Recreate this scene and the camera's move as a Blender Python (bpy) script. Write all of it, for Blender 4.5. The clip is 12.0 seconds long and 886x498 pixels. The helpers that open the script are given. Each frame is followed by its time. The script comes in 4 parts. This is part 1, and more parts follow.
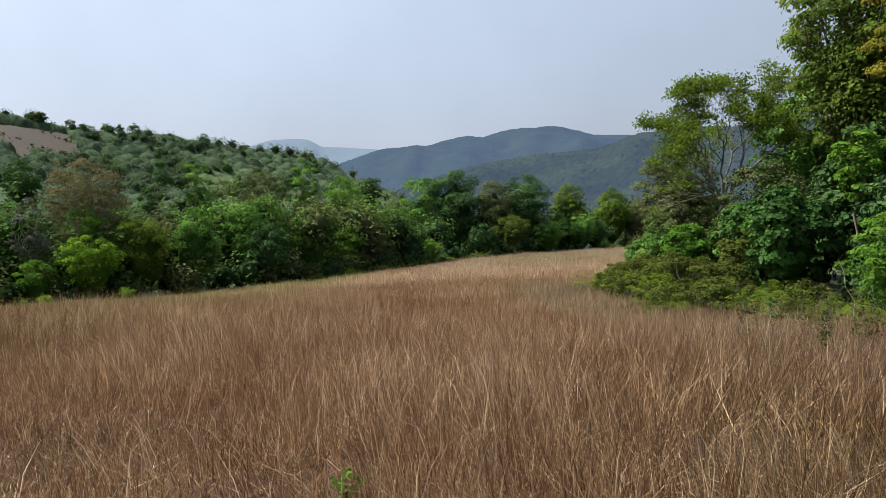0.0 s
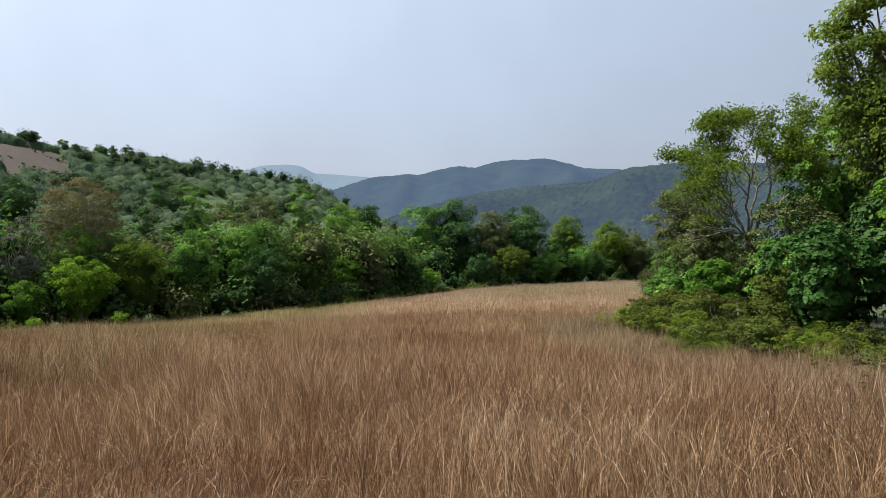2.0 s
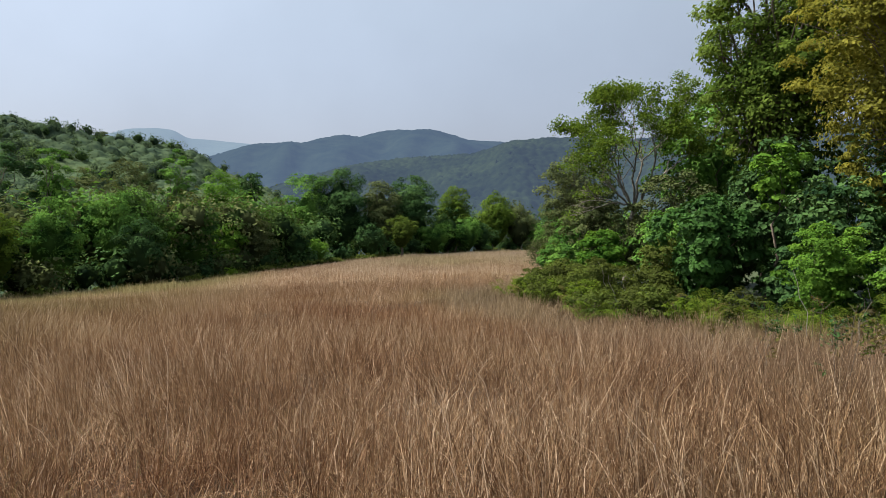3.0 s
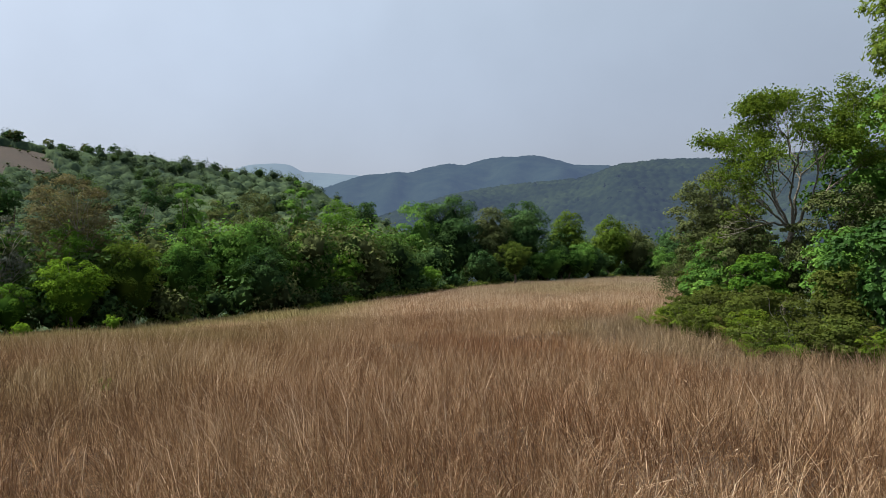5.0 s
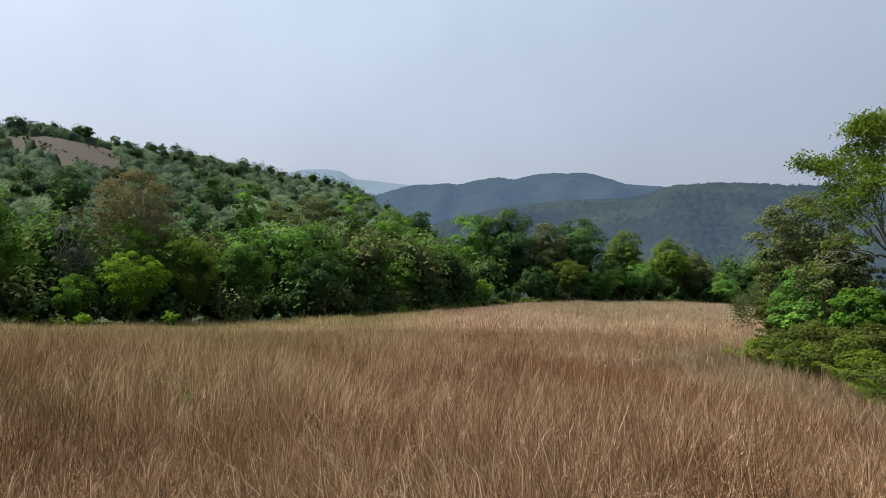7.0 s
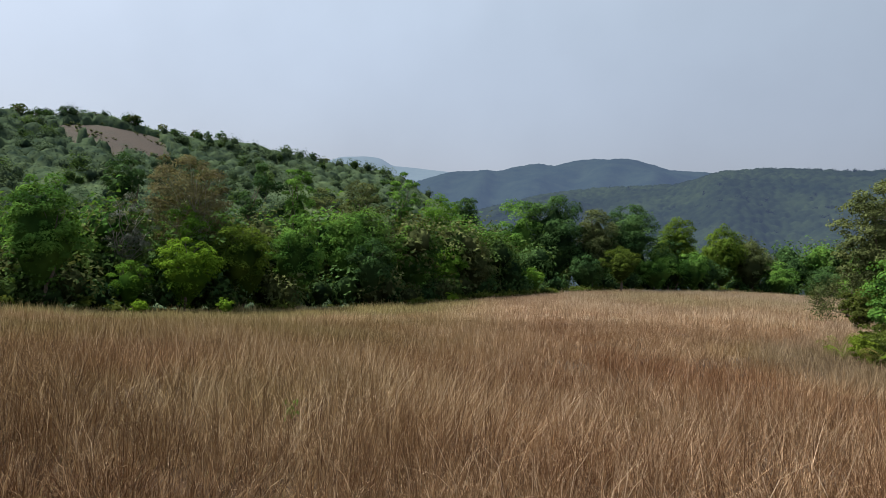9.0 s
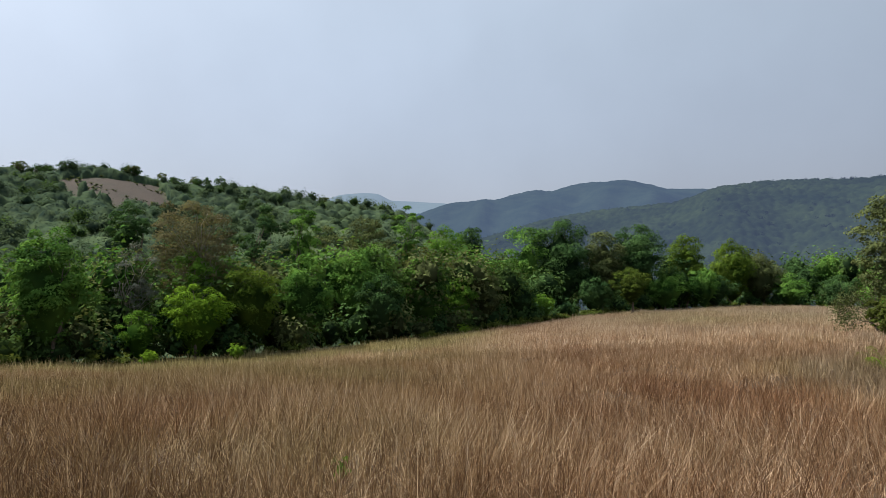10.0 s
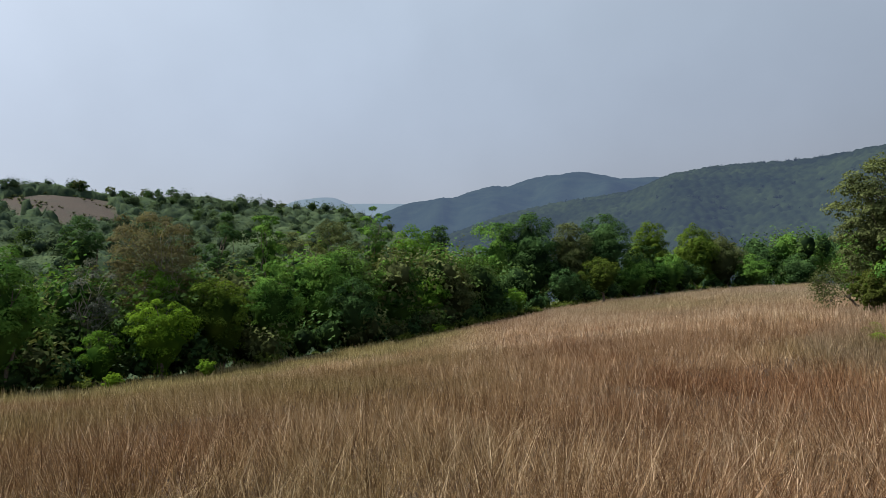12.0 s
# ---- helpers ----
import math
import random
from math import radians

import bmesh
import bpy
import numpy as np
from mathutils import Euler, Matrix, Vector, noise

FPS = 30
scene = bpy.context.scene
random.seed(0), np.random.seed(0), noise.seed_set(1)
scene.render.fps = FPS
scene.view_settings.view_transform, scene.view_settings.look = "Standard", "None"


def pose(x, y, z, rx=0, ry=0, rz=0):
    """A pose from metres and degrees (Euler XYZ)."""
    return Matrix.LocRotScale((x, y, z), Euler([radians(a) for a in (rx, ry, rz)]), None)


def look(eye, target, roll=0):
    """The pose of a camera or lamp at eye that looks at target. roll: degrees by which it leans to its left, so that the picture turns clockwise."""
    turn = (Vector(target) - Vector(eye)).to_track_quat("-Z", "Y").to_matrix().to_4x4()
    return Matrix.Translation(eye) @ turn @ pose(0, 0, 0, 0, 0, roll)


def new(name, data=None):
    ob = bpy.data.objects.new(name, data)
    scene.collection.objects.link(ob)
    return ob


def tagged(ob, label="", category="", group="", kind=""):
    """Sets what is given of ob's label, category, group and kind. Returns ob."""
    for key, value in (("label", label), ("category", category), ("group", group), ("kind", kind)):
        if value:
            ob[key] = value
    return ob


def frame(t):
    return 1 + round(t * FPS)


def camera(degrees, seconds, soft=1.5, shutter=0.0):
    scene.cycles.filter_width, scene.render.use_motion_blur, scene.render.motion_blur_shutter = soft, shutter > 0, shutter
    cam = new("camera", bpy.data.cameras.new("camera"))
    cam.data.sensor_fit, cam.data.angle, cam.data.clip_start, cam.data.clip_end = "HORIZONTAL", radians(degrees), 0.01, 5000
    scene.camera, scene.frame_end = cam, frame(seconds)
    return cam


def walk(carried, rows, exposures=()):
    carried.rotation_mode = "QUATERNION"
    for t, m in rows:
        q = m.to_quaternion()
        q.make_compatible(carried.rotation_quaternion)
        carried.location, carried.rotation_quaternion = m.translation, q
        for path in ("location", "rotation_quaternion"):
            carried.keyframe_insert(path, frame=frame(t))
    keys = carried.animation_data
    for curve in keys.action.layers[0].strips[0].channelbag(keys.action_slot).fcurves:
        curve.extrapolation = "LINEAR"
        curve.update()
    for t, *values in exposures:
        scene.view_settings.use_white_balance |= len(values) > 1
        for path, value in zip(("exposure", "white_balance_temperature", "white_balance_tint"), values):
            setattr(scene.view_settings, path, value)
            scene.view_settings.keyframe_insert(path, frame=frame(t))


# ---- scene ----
cam = camera(68.69, 12.0, soft=0.6)
PATH = [
    (0, pose(0.000, -0.000, 1.650, 84.95, 1.49, 0.01)),
    (0.5, pose(-0.343, 0.298, 1.652, 84.83, -0.61, 2.13)),
    (1, pose(-0.681, 0.587, 1.648, 82.64, -1.20, 3.60)),
    (1.5, pose(-0.974, 0.889, 1.638, 83.01, 0.86, 7.00)),
    (2, pose(-1.214, 1.217, 1.623, 87.51, 0.12, -0.83)),
    (2.5, pose(-1.437, 1.566, 1.602, 84.90, -0.52, -10.97)),
    (4.5, pose(-2.352, 3.130, 1.488, 86.24, -0.82, -7.68)),
    (5, pose(-2.568, 3.481, 1.466, 87.30, 0.64, -1.73)),
    (5.5, pose(-2.801, 3.788, 1.454, 84.86, -1.19, 2.97)),
    (6, pose(-3.079, 4.084, 1.444, 86.06, -0.30, 1.49)),
    (6.5, pose(-3.388, 4.406, 1.430, 88.26, -2.22, 1.04)),
    (8.5, pose(-4.710, 5.797, 1.348, 88.39, -0.16, 6.92)),
    (9, pose(-5.022, 6.113, 1.329, 87.02, -2.34, 5.77)),
    (9.5, pose(-5.335, 6.412, 1.313, 86.92, -0.41, -0.15)),
    (10, pose(-5.653, 6.699, 1.300, 89.81, 1.05, 5.85)),
    (10.5, pose(-5.937, 7.003, 1.290, 87.77, 1.82, 9.81)),
    (11, pose(-6.222, 7.310, 1.281, 90.02, 3.58, 4.30)),
    (11.5, pose(-6.501, 7.613, 1.269, 88.62, 1.46, 4.87)),
    (12, pose(-6.751, 7.933, 1.256, 89.61, 4.15, 2.31)),
]
walk(cam, PATH, [(0.0, 1.08), (0.5, 1.15), (1.5, 1.15), (2.5, 1.03), (4.5, 1.05), (5.0, 0.87), (5.5, 1.0), (6.5, 1.0), (8.5, 0.86), (9.5, 0.88), (10.5, 0.76), (12.0, 0.70)])

# ---- light ----
SUN_AZ, SUN_EL = radians(-69), radians(57)
world = bpy.data.worlds.new("sky")
scene.world = world
world.use_nodes = True
wn, wl = world.node_tree.nodes, world.node_tree.links
sky = wn.new("ShaderNodeTexSky")
sky.sky_type = "NISHITA"
sky.sun_disc = False
sky.sun_elevation, sky.sun_rotation = SUN_EL, SUN_AZ
sky.altitude, sky.air_density, sky.dust_density, sky.ozone_density = 900, 1.0, 6.0, 1.0
# thick dry-season haze: dull and mauve low down, whiter and thinner higher up
where, level, lift = wn.new("ShaderNodeTexCoord"), wn.new("ShaderNodeSeparateXYZ"), wn.new("ShaderNodeMapRange")
wl.new(where.outputs["Generated"], level.inputs[0])
lift.interpolation_type = "SMOOTHSTEP"
lift.inputs[1].default_value, lift.inputs[2].default_value = 0.0, 0.55
wl.new(level.outputs[2], lift.inputs[0])
dust = wn.new("ShaderNodeValToRGB")
dust.color_ramp.elements[0].color, dust.color_ramp.elements[1].color = (3.35, 3.75, 4.75, 1), (5.1, 5.85, 6.35, 1)
wl.new(lift.outputs[0], dust.inputs[0])
thick = wn.new("ShaderNodeMapRange")
thick.inputs[1].default_value, thick.inputs[2].default_value, thick.inputs[3].default_value, thick.inputs[4].default_value = 0.0, 0.5, 0.78, 0.5
wl.new(level.outputs[2], thick.inputs[0])
haze = wn.new("ShaderNodeMix")
haze.data_type = "RGBA"
wl.new(thick.outputs[0], haze.inputs[0])
wl.new(dust.outputs[0], haze.inputs[7])
wl.new(sky.outputs[0], haze.inputs[6])
# dust scatters the sunlight forwards: brighter towards the sun
facing, glare = wn.new("ShaderNodeVectorMath"), wn.new("ShaderNodeMapRange")
facing.operation = "DOT_PRODUCT"
facing.inputs[1].default_value = (math.sin(SUN_AZ) * math.cos(SUN_EL), math.cos(SUN_AZ) * math.cos(SUN_EL), math.sin(SUN_EL))
wl.new(where.outputs["Generated"], facing.inputs[0])
glare.inputs[1].default_value, glare.inputs[2].default_value, glare.inputs[3].default_value, glare.inputs[4].default_value = -0.1, 0.9, 0.78, 1.28
wl.new(facing.outputs["Value"], glare.inputs[0])
veil_at, veil = wn.new("ShaderNodeTexCoord"), wn.new("ShaderNodeTexNoise")
veil.inputs["Scale"].default_value, veil.inputs["Detail"].default_value = 5.0, 6.0
wl.new(veil_at.outputs["Generated"], veil.inputs["Vector"])
thin = wn.new("ShaderNodeMapRange")
thin.inputs[1].default_value, thin.inputs[2].default_value, thin.inputs[3].default_value, thin.inputs[4].default_value = 0.3, 0.7, 0.96, 1.04
wl.new(veil.outputs["Fac"], thin.inputs[0])
bright = wn.new("ShaderNodeMath")
bright.operation = "MULTIPLY"
wl.new(thin.outputs[0], bright.inputs[0])
wl.new(glare.outputs[0], bright.inputs[1])
veiled = wn.new("ShaderNodeVectorMath")
veiled.operation = "SCALE"
wl.new(haze.outputs[2], veiled.inputs[0])
wl.new(bright.outputs[0], veiled.inputs["Scale"])
wl.new(veiled.outputs[0], wn["Background"].inputs[0])
wn["Background"].inputs[1].default_value = 0.075
sun = new("sun", bpy.data.lights.new("sun", "SUN"))
sun.data.energy, sun.data.angle, sun.data.color = 5.0, radians(0.6), (1.0, 0.95, 0.86)
sun_from = Vector((math.sin(SUN_AZ) * math.cos(SUN_EL), math.cos(SUN_AZ) * math.cos(SUN_EL), math.sin(SUN_EL)))
sun.matrix_world = look(sun_from * 300, (0, 0, 0))


# ---- materials ----
def material(name, rough=0.8):
    m = bpy.data.materials.new(name)
    m.use_nodes = True
    n, l = m.node_tree.nodes, m.node_tree.links
    b = n["Principled BSDF"]
    b.inputs["Roughness"].default_value = rough
    b.inputs["Specular IOR Level"].default_value = 0.25
    return m, n, l, b


def ramp(n, l, fac, stops):
    r = n.new("ShaderNodeValToRGB")
    while len(r.color_ramp.elements) < len(stops):
        r.color_ramp.elements.new(0.5)
    for e, (p, c) in zip(r.color_ramp.elements, stops):
        e.position, e.color = p, (*c, 1)
    l.new(fac, r.inputs[0])
    return r.outputs[0]


def noise_at(n, l, scale, detail=4.0, rough=0.55, space="Position"):
    g = n.new("ShaderNodeNewGeometry")
    t = n.new("ShaderNodeTexNoise")
    t.inputs["Scale"].default_value, t.inputs["Detail"].default_value = scale, detail
    t.inputs["Roughness"].default_value = rough
    l.new(g.outputs[space], t.inputs["Vector"])
    return t.outputs["Fac"]


def blend(n, l, fac, a, b, mode="MIX"):
    m = n.new("ShaderNodeMix")
    m.data_type, m.blend_type = "RGBA", mode
    for k, v in ((0, fac), (6, a), (7, b)):
        if isinstance(v, (int, float)):
            m.inputs[k].default_value = v
        elif isinstance(v, tuple):
            m.inputs[k].default_value = (*v, 1)
        else:
            l.new(v, m.inputs[k])
    return m.outputs[2]


def attribute(n, name):
    a = n.new("ShaderNodeAttribute")
    a.attribute_name = name
    return a.outputs["Fac"]


def leaf_material(name, dark, mid, light, glow=0.35, rough=0.55):
    """Leaves: colour by the leaf's own tint, thin enough to let light through."""
    m, n, l, b = material(name, rough)
    b.inputs["Specular IOR Level"].default_value = 0.07 if rough < 0.5 else 0.02
    b.inputs["IOR"].default_value = 1.35 if rough < 0.5 else 1.05
    tint = attribute(n, "tint")
    col = ramp(n, l, tint, [(0.0, dark), (0.5, mid), (1.0, light)])
    patch = noise_at(n, l, 0.35, 3)
    col = blend(n, l, ramp(n, l, patch, [(0.35, (0, 0, 0)), (0.7, (1, 1, 1))]), col, blend(n, l, 0.5, col, light))
    l.new(col, b.inputs["Base Color"])
    t = n.new("ShaderNodeBsdfTranslucent")
    l.new(blend(n, l, 0.35, col, (light[0] * 1.5, light[1] * 1.4, light[2] * 0.6)), t.inputs[0])
    mix = n.new("ShaderNodeMixShader")
    mix.inputs[0].default_value = glow
    l.new(b.outputs[0], mix.inputs[1])
    l.new(t.outputs[0], mix.inputs[2])
    l.new(mix.outputs[0], n["Material Output"].inputs[0])
    return m


LEAF = {
    "green": leaf_material("leaf_green", (0.012, 0.034, 0.010), (0.048, 0.120, 0.025), (0.142, 0.265, 0.048), 0.2),
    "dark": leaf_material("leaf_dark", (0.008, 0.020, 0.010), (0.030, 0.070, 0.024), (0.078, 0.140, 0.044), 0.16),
    "bright": leaf_material("leaf_bright", (0.018, 0.050, 0.009), (0.060, 0.142, 0.020), (0.130, 0.240, 0.034), 0.34),
    "lime": leaf_material("leaf_lime", (0.024, 0.058, 0.008), (0.086, 0.172, 0.017), (0.185, 0.310, 0.030), 0.26),
    "olive": leaf_material("leaf_olive", (0.022, 0.030, 0.014), (0.066, 0.086, 0.034), (0.116, 0.139, 0.053), 0.2),
    "brown": leaf_material("leaf_brown", (0.040, 0.038, 0.020), (0.095, 0.088, 0.048), (0.160, 0.148, 0.075), 0.3),
    "yellow": leaf_material("leaf_yellow", (0.052, 0.058, 0.012), (0.145, 0.148, 0.028), (0.265, 0.250, 0.045), 0.45),
    "grey": leaf_material("leaf_grey", (0.032, 0.040, 0.032), (0.086, 0.103, 0.084), (0.139, 0.154, 0.131), 0.25),
    "fern": leaf_material("leaf_fern", (0.032, 0.058, 0.008), (0.078, 0.126, 0.015), (0.130, 0.176, 0.024), 0.4),
    "dryfern": leaf_material("leaf_dryfern", (0.038, 0.029, 0.012), (0.097, 0.076, 0.027), (0.120, 0.118, 0.035), 0.35),
    "spring": leaf_material("leaf_spring", (0.018, 0.038, 0.008), (0.060, 0.108, 0.017), (0.130, 0.190, 0.028), 0.36),
    "broad": leaf_material("leaf_broad", (0.008, 0.023, 0.007), (0.026, 0.070, 0.016), (0.055, 0.126, 0.027), 0.25, 0.48),
    "lowbrush": leaf_material("leaf_lowbrush", (0.025, 0.027, 0.010), (0.057, 0.071, 0.018), (0.082, 0.113, 0.022), 0.35),
    # hill leaves paled and blued: the hillside's haze is put into their colour
    "hill": leaf_material("leaf_hill", (0.022, 0.037, 0.028), (0.047, 0.074, 0.044), (0.090, 0.122, 0.056), 0.06),
    "grove": leaf_material("leaf_grove", (0.019, 0.034, 0.024), (0.044, 0.074, 0.041), (0.086, 0.124, 0.050), 0.08),
    "weed": leaf_material("leaf_weed", (0.026, 0.041, 0.010), (0.069, 0.099, 0.022), (0.113, 0.143, 0.033), 0.35),
    "lone": leaf_material("leaf_lone", (0.012, 0.022, 0.006), (0.042, 0.070, 0.014), (0.094, 0.132, 0.023), 0.22),
    "wood": leaf_material("leaf_wood", (0.010, 0.021, 0.011), (0.034, 0.066, 0.021), (0.084, 0.138, 0.034), 0.18),
    "canopy": leaf_material("leaf_canopy", (0.016, 0.034, 0.008), (0.058, 0.102, 0.018), (0.128, 0.178, 0.032), 0.32),
}


def bark_material(name, a, b_):
    m, n, l, b = material(name, 0.9)
    f = noise_at(n, l, 9, 6, 0.7)
    l.new(ramp(n, l, f, [(0.3, a), (0.7, b_)]), b.inputs["Base Color"])
    bump = n.new("ShaderNodeBump")
    bump.inputs["Strength"].default_value = 0.6
    bump.inputs["Distance"].default_value = 0.03
    l.new(f, bump.inputs["Height"])
    l.new(bump.outputs[0], b.inputs["Normal"])
    return m


BARK = bark_material("bark", (0.06, 0.045, 0.035), (0.17, 0.14, 0.11))
LIMB_BARK = bark_material("limb_bark", (0.09, 0.075, 0.06), (0.22, 0.20, 0.165))
PALE_BARK = bark_material("pale_bark", (0.14, 0.12, 0.10), (0.36, 0.33, 0.28))

# grass: red-brown with straw, pale and greenish drifts
grass_mat, n, l, b = material("dry_grass_blades", 0.6)
b.inputs["Specular IOR Level"].default_value = 0.08
drift = ramp(n, l, noise_at(n, l, 0.13, 5, 0.65), [(0.30, (0.100, 0.048, 0.024)), (0.44, (0.150, 0.084, 0.043)), (0.58, (0.225, 0.146, 0.080)), (0.70, (0.165, 0.122, 0.056))])
fine = ramp(n, l, attribute(n, "tint"), [(0.0, (0.032, 0.014, 0.008)), (0.30, (0.122, 0.065, 0.032)), (0.60, (0.315, 0.208, 0.119)), (1.0, (0.760, 0.590, 0.420))])
olive_fine = ramp(n, l, attribute(n, "tint"), [(0.0, (0.012, 0.011, 0.004)), (0.30, (0.080, 0.076, 0.024)), (0.60, (0.215, 0.188, 0.070)), (1.0, (0.520, 0.450, 0.230))])
straw_fine = ramp(n, l, attribute(n, "tint"), [(0.0, (0.085, 0.060, 0.036)), (0.30, (0.205, 0.148, 0.098)), (0.60, (0.315, 0.240, 0.166)), (1.0, (0.520, 0.430, 0.318))])
col = blend(n, l, 0.76, drift, fine)
patches = ramp(n, l, noise_at(n, l, 0.24, 4, 0.6), [(0.34, (0.96, 0.83, 0.77)), (0.47, (1.12, 1.10, 1.08)), (0.60, (1.28, 1.32, 1.36)), (0.72, (1.1, 1.14, 0.98))])
col = blend(n, l, 1.0, col, patches, "MULTIPLY")
col = blend(n, l, attribute(n, "green"), col, olive_fine)
col = blend(n, l, attribute(n, "straw"), col, straw_fine)
l.new(col, b.inputs["Base Color"])
t = n.new("ShaderNodeBsdfTranslucent")
l.new(col, t.inputs[0])
mix = n.new("ShaderNodeMixShader")
mix.inputs[0].default_value = 0.3
l.new(b.outputs[0], mix.inputs[1])
l.new(t.outputs[0], mix.inputs[2])
l.new(mix.outputs[0], n["Material Output"].inputs[0])
GRASS = grass_mat

# ground: matted straw on the field, leaf litter and scrub elsewhere, a bare hill meadow
ground_mat, n, l, b = material("field_and_woodland_soil", 0.95)
thatch = ramp(n, l, noise_at(n, l, 0.22, 4, 0.6), [(0.30, (0.062, 0.036, 0.020)), (0.46, (0.085, 0.052, 0.030)), (0.60, (0.108, 0.074, 0.045)), (0.75, (0.082, 0.068, 0.034))])
thatch = blend(n, l, 0.75, thatch, ramp(n, l, noise_at(n, l, 22, 6, 0.75), [(0.3, (0.2, 0.19, 0.17)), (0.7, (0.75, 0.72, 0.68))]), "MULTIPLY")
scrub = ramp(n, l, noise_at(n, l, 0.05, 8, 0.7), [(0.35, (0.0186, 0.0279, 0.01116)), (0.55, (0.0372, 0.0527, 0.0186)), (0.75, (0.062, 0.0744, 0.0279))])
bare = ramp(n, l, noise_at(n, l, 0.09, 9, 0.75), [(0.34, (0.018, 0.021, 0.013)), (0.46, (0.026, 0.020, 0.016)), (0.60, (0.032, 0.023, 0.018)), (0.72, (0.025, 0.026, 0.016))])
col = blend(n, l, attribute(n, "field"), scrub, thatch)
col = blend(n, l, attribute(n, "meadow"), col, bare)
l.new(col, b.inputs["Base Color"])
bump = n.new("ShaderNodeBump")
bump.inputs["Strength"].default_value, bump.inputs["Distance"].default_value = 0.7, 0.08
l.new(noise_at(n, l, 14, 6, 0.7), bump.inputs["Height"])
l.new(bump.outputs[0], b.inputs["Normal"])
GROUND = ground_mat


def backdrop_material(name, dark, light, haze_glow, amount):
    """Distant wooded range; the haze before it is painted in as surface emission."""
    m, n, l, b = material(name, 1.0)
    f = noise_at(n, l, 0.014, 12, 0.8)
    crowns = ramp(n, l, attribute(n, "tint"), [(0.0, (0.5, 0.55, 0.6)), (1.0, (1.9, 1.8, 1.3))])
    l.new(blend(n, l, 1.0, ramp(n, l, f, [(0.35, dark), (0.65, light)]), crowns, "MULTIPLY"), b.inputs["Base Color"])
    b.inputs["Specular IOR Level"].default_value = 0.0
    b.inputs["Emission Color"].default_value = (*haze_glow, 1)
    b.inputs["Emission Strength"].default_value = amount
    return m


# ---- mesh helpers ----
def sm(a, b, v):
    t = np.clip((np.asarray(v, float) - a) / (b - a), 0, 1)
    return t * t * (3 - 2 * t)


def sm_down(a, b, v):
    """1 at b and below, 0 at a and above."""
    return 1 - sm(b, a, v)


def raw_mesh(name, verts, tris, mat, tint=None, smooth=False):
    """A mesh from arrays of corners and faces; tint: a number for each corner."""
    me = bpy.data.meshes.new(name)
    verts, tris = np.asarray(verts, np.float32), np.asarray(tris, np.int32)
    k = tris.shape[1]
    me.vertices.add(len(verts))
    me.vertices.foreach_set("co", verts.ravel())
    me.loops.add(tris.size)
    me.loops.foreach_set("vertex_index", tris.ravel())
    me.polygons.add(len(tris))
    me.polygons.foreach_set("loop_start", np.arange(len(tris), dtype=np.int32) * k)
    if smooth:
        me.polygons.foreach_set("use_smooth", np.ones(len(tris), bool))
    if tint is not None:
        me.attributes.new("tint", "FLOAT", "POINT").data.foreach_set("value", np.asarray(tint, np.float32))
    me.materials.append(mat)
    me.update(calc_edges=True)
    return me


def part(name, me, parent, label=""):
    ob = new(name, me)
    ob.parent = parent
    return tagged(ob, label)


def unit(v):
    return v / np.maximum(np.linalg.norm(v, axis=-1, keepdims=True), 1e-9)


def leaves(rng, points, normals, size, slim=0.68, fold=0.25, loose=0.30, plain=False):
    """Folded diamond leaves (plain: flat three-cornered ones) at the points, roughly square to the normals."""
    k = len(points)
    nrm = unit(unit(normals) + rng.normal(0, loose, (k, 3)))
    along = unit(np.cross(nrm, rng.normal(0, 1, (k, 3))))
    along[:, 2] -= 0.25
    along = unit(along)
    side = unit(np.cross(nrm, along))
    s = (size * rng.uniform(0.6, 1.3, k))[:, None]
    if plain:
        v = np.stack([points - along * s * 0.5 - side * s * slim * 0.5, points - along * s * 0.4 + side * s * slim * 0.55, points + along * s * 0.6], 1).reshape(-1, 3)
        return v, np.arange(3 * k).reshape(-1, 3)
    v = np.stack([points - along * s * 0.5, points + side * s * slim * 0.5 + nrm * s * fold * 0.5, points + along * s * 0.5,
                  points - side * s * slim * 0.5 + nrm * s * fold * 0.5], 1).reshape(-1, 3)
    i = np.arange(k)[:, None] * 4
    f = np.concatenate([i + [0, 1, 2], i + [0, 2, 3]])
    return v, f


def tube(points, radii, sides=6):
    """A tapered limb along a line of points."""
    points = np.asarray(points, float)
    k = len(points)
    along = unit(np.gradient(points, axis=0))
    ref = np.where(np.abs(along[:, 2:3]) > 0.9, [[1.0, 0, 0]], [[0, 0, 1.0]])
    a = unit(np.cross(along, ref))
    b = np.cross(along, a)
    ang = np.arange(sides) * 2 * np.pi / sides
    ring = points[:, None] + np.asarray(radii)[:, None, None] * (np.cos(ang)[None, :, None] * a[:, None] + np.sin(ang)[None, :, None] * b[:, None])
    i, j = np.meshgrid(np.arange(k - 1), np.arange(sides), indexing="ij")
    p, q = i * sides + j, i * sides + (j + 1) % sides
    quads = np.stack([p, q, q + sides, p + sides], -1).reshape(-1, 4)
    return ring.reshape(-1, 3), np.concatenate([quads[:, [0, 1, 2]], quads[:, [0, 2, 3]]])


def joined(parts_):
    vs, fs, at = [], [], 0
    for v, f in parts_:
        vs.append(v)
        fs.append(f + at)
        at += len(v)
    return np.concatenate(vs), np.concatenate(fs)


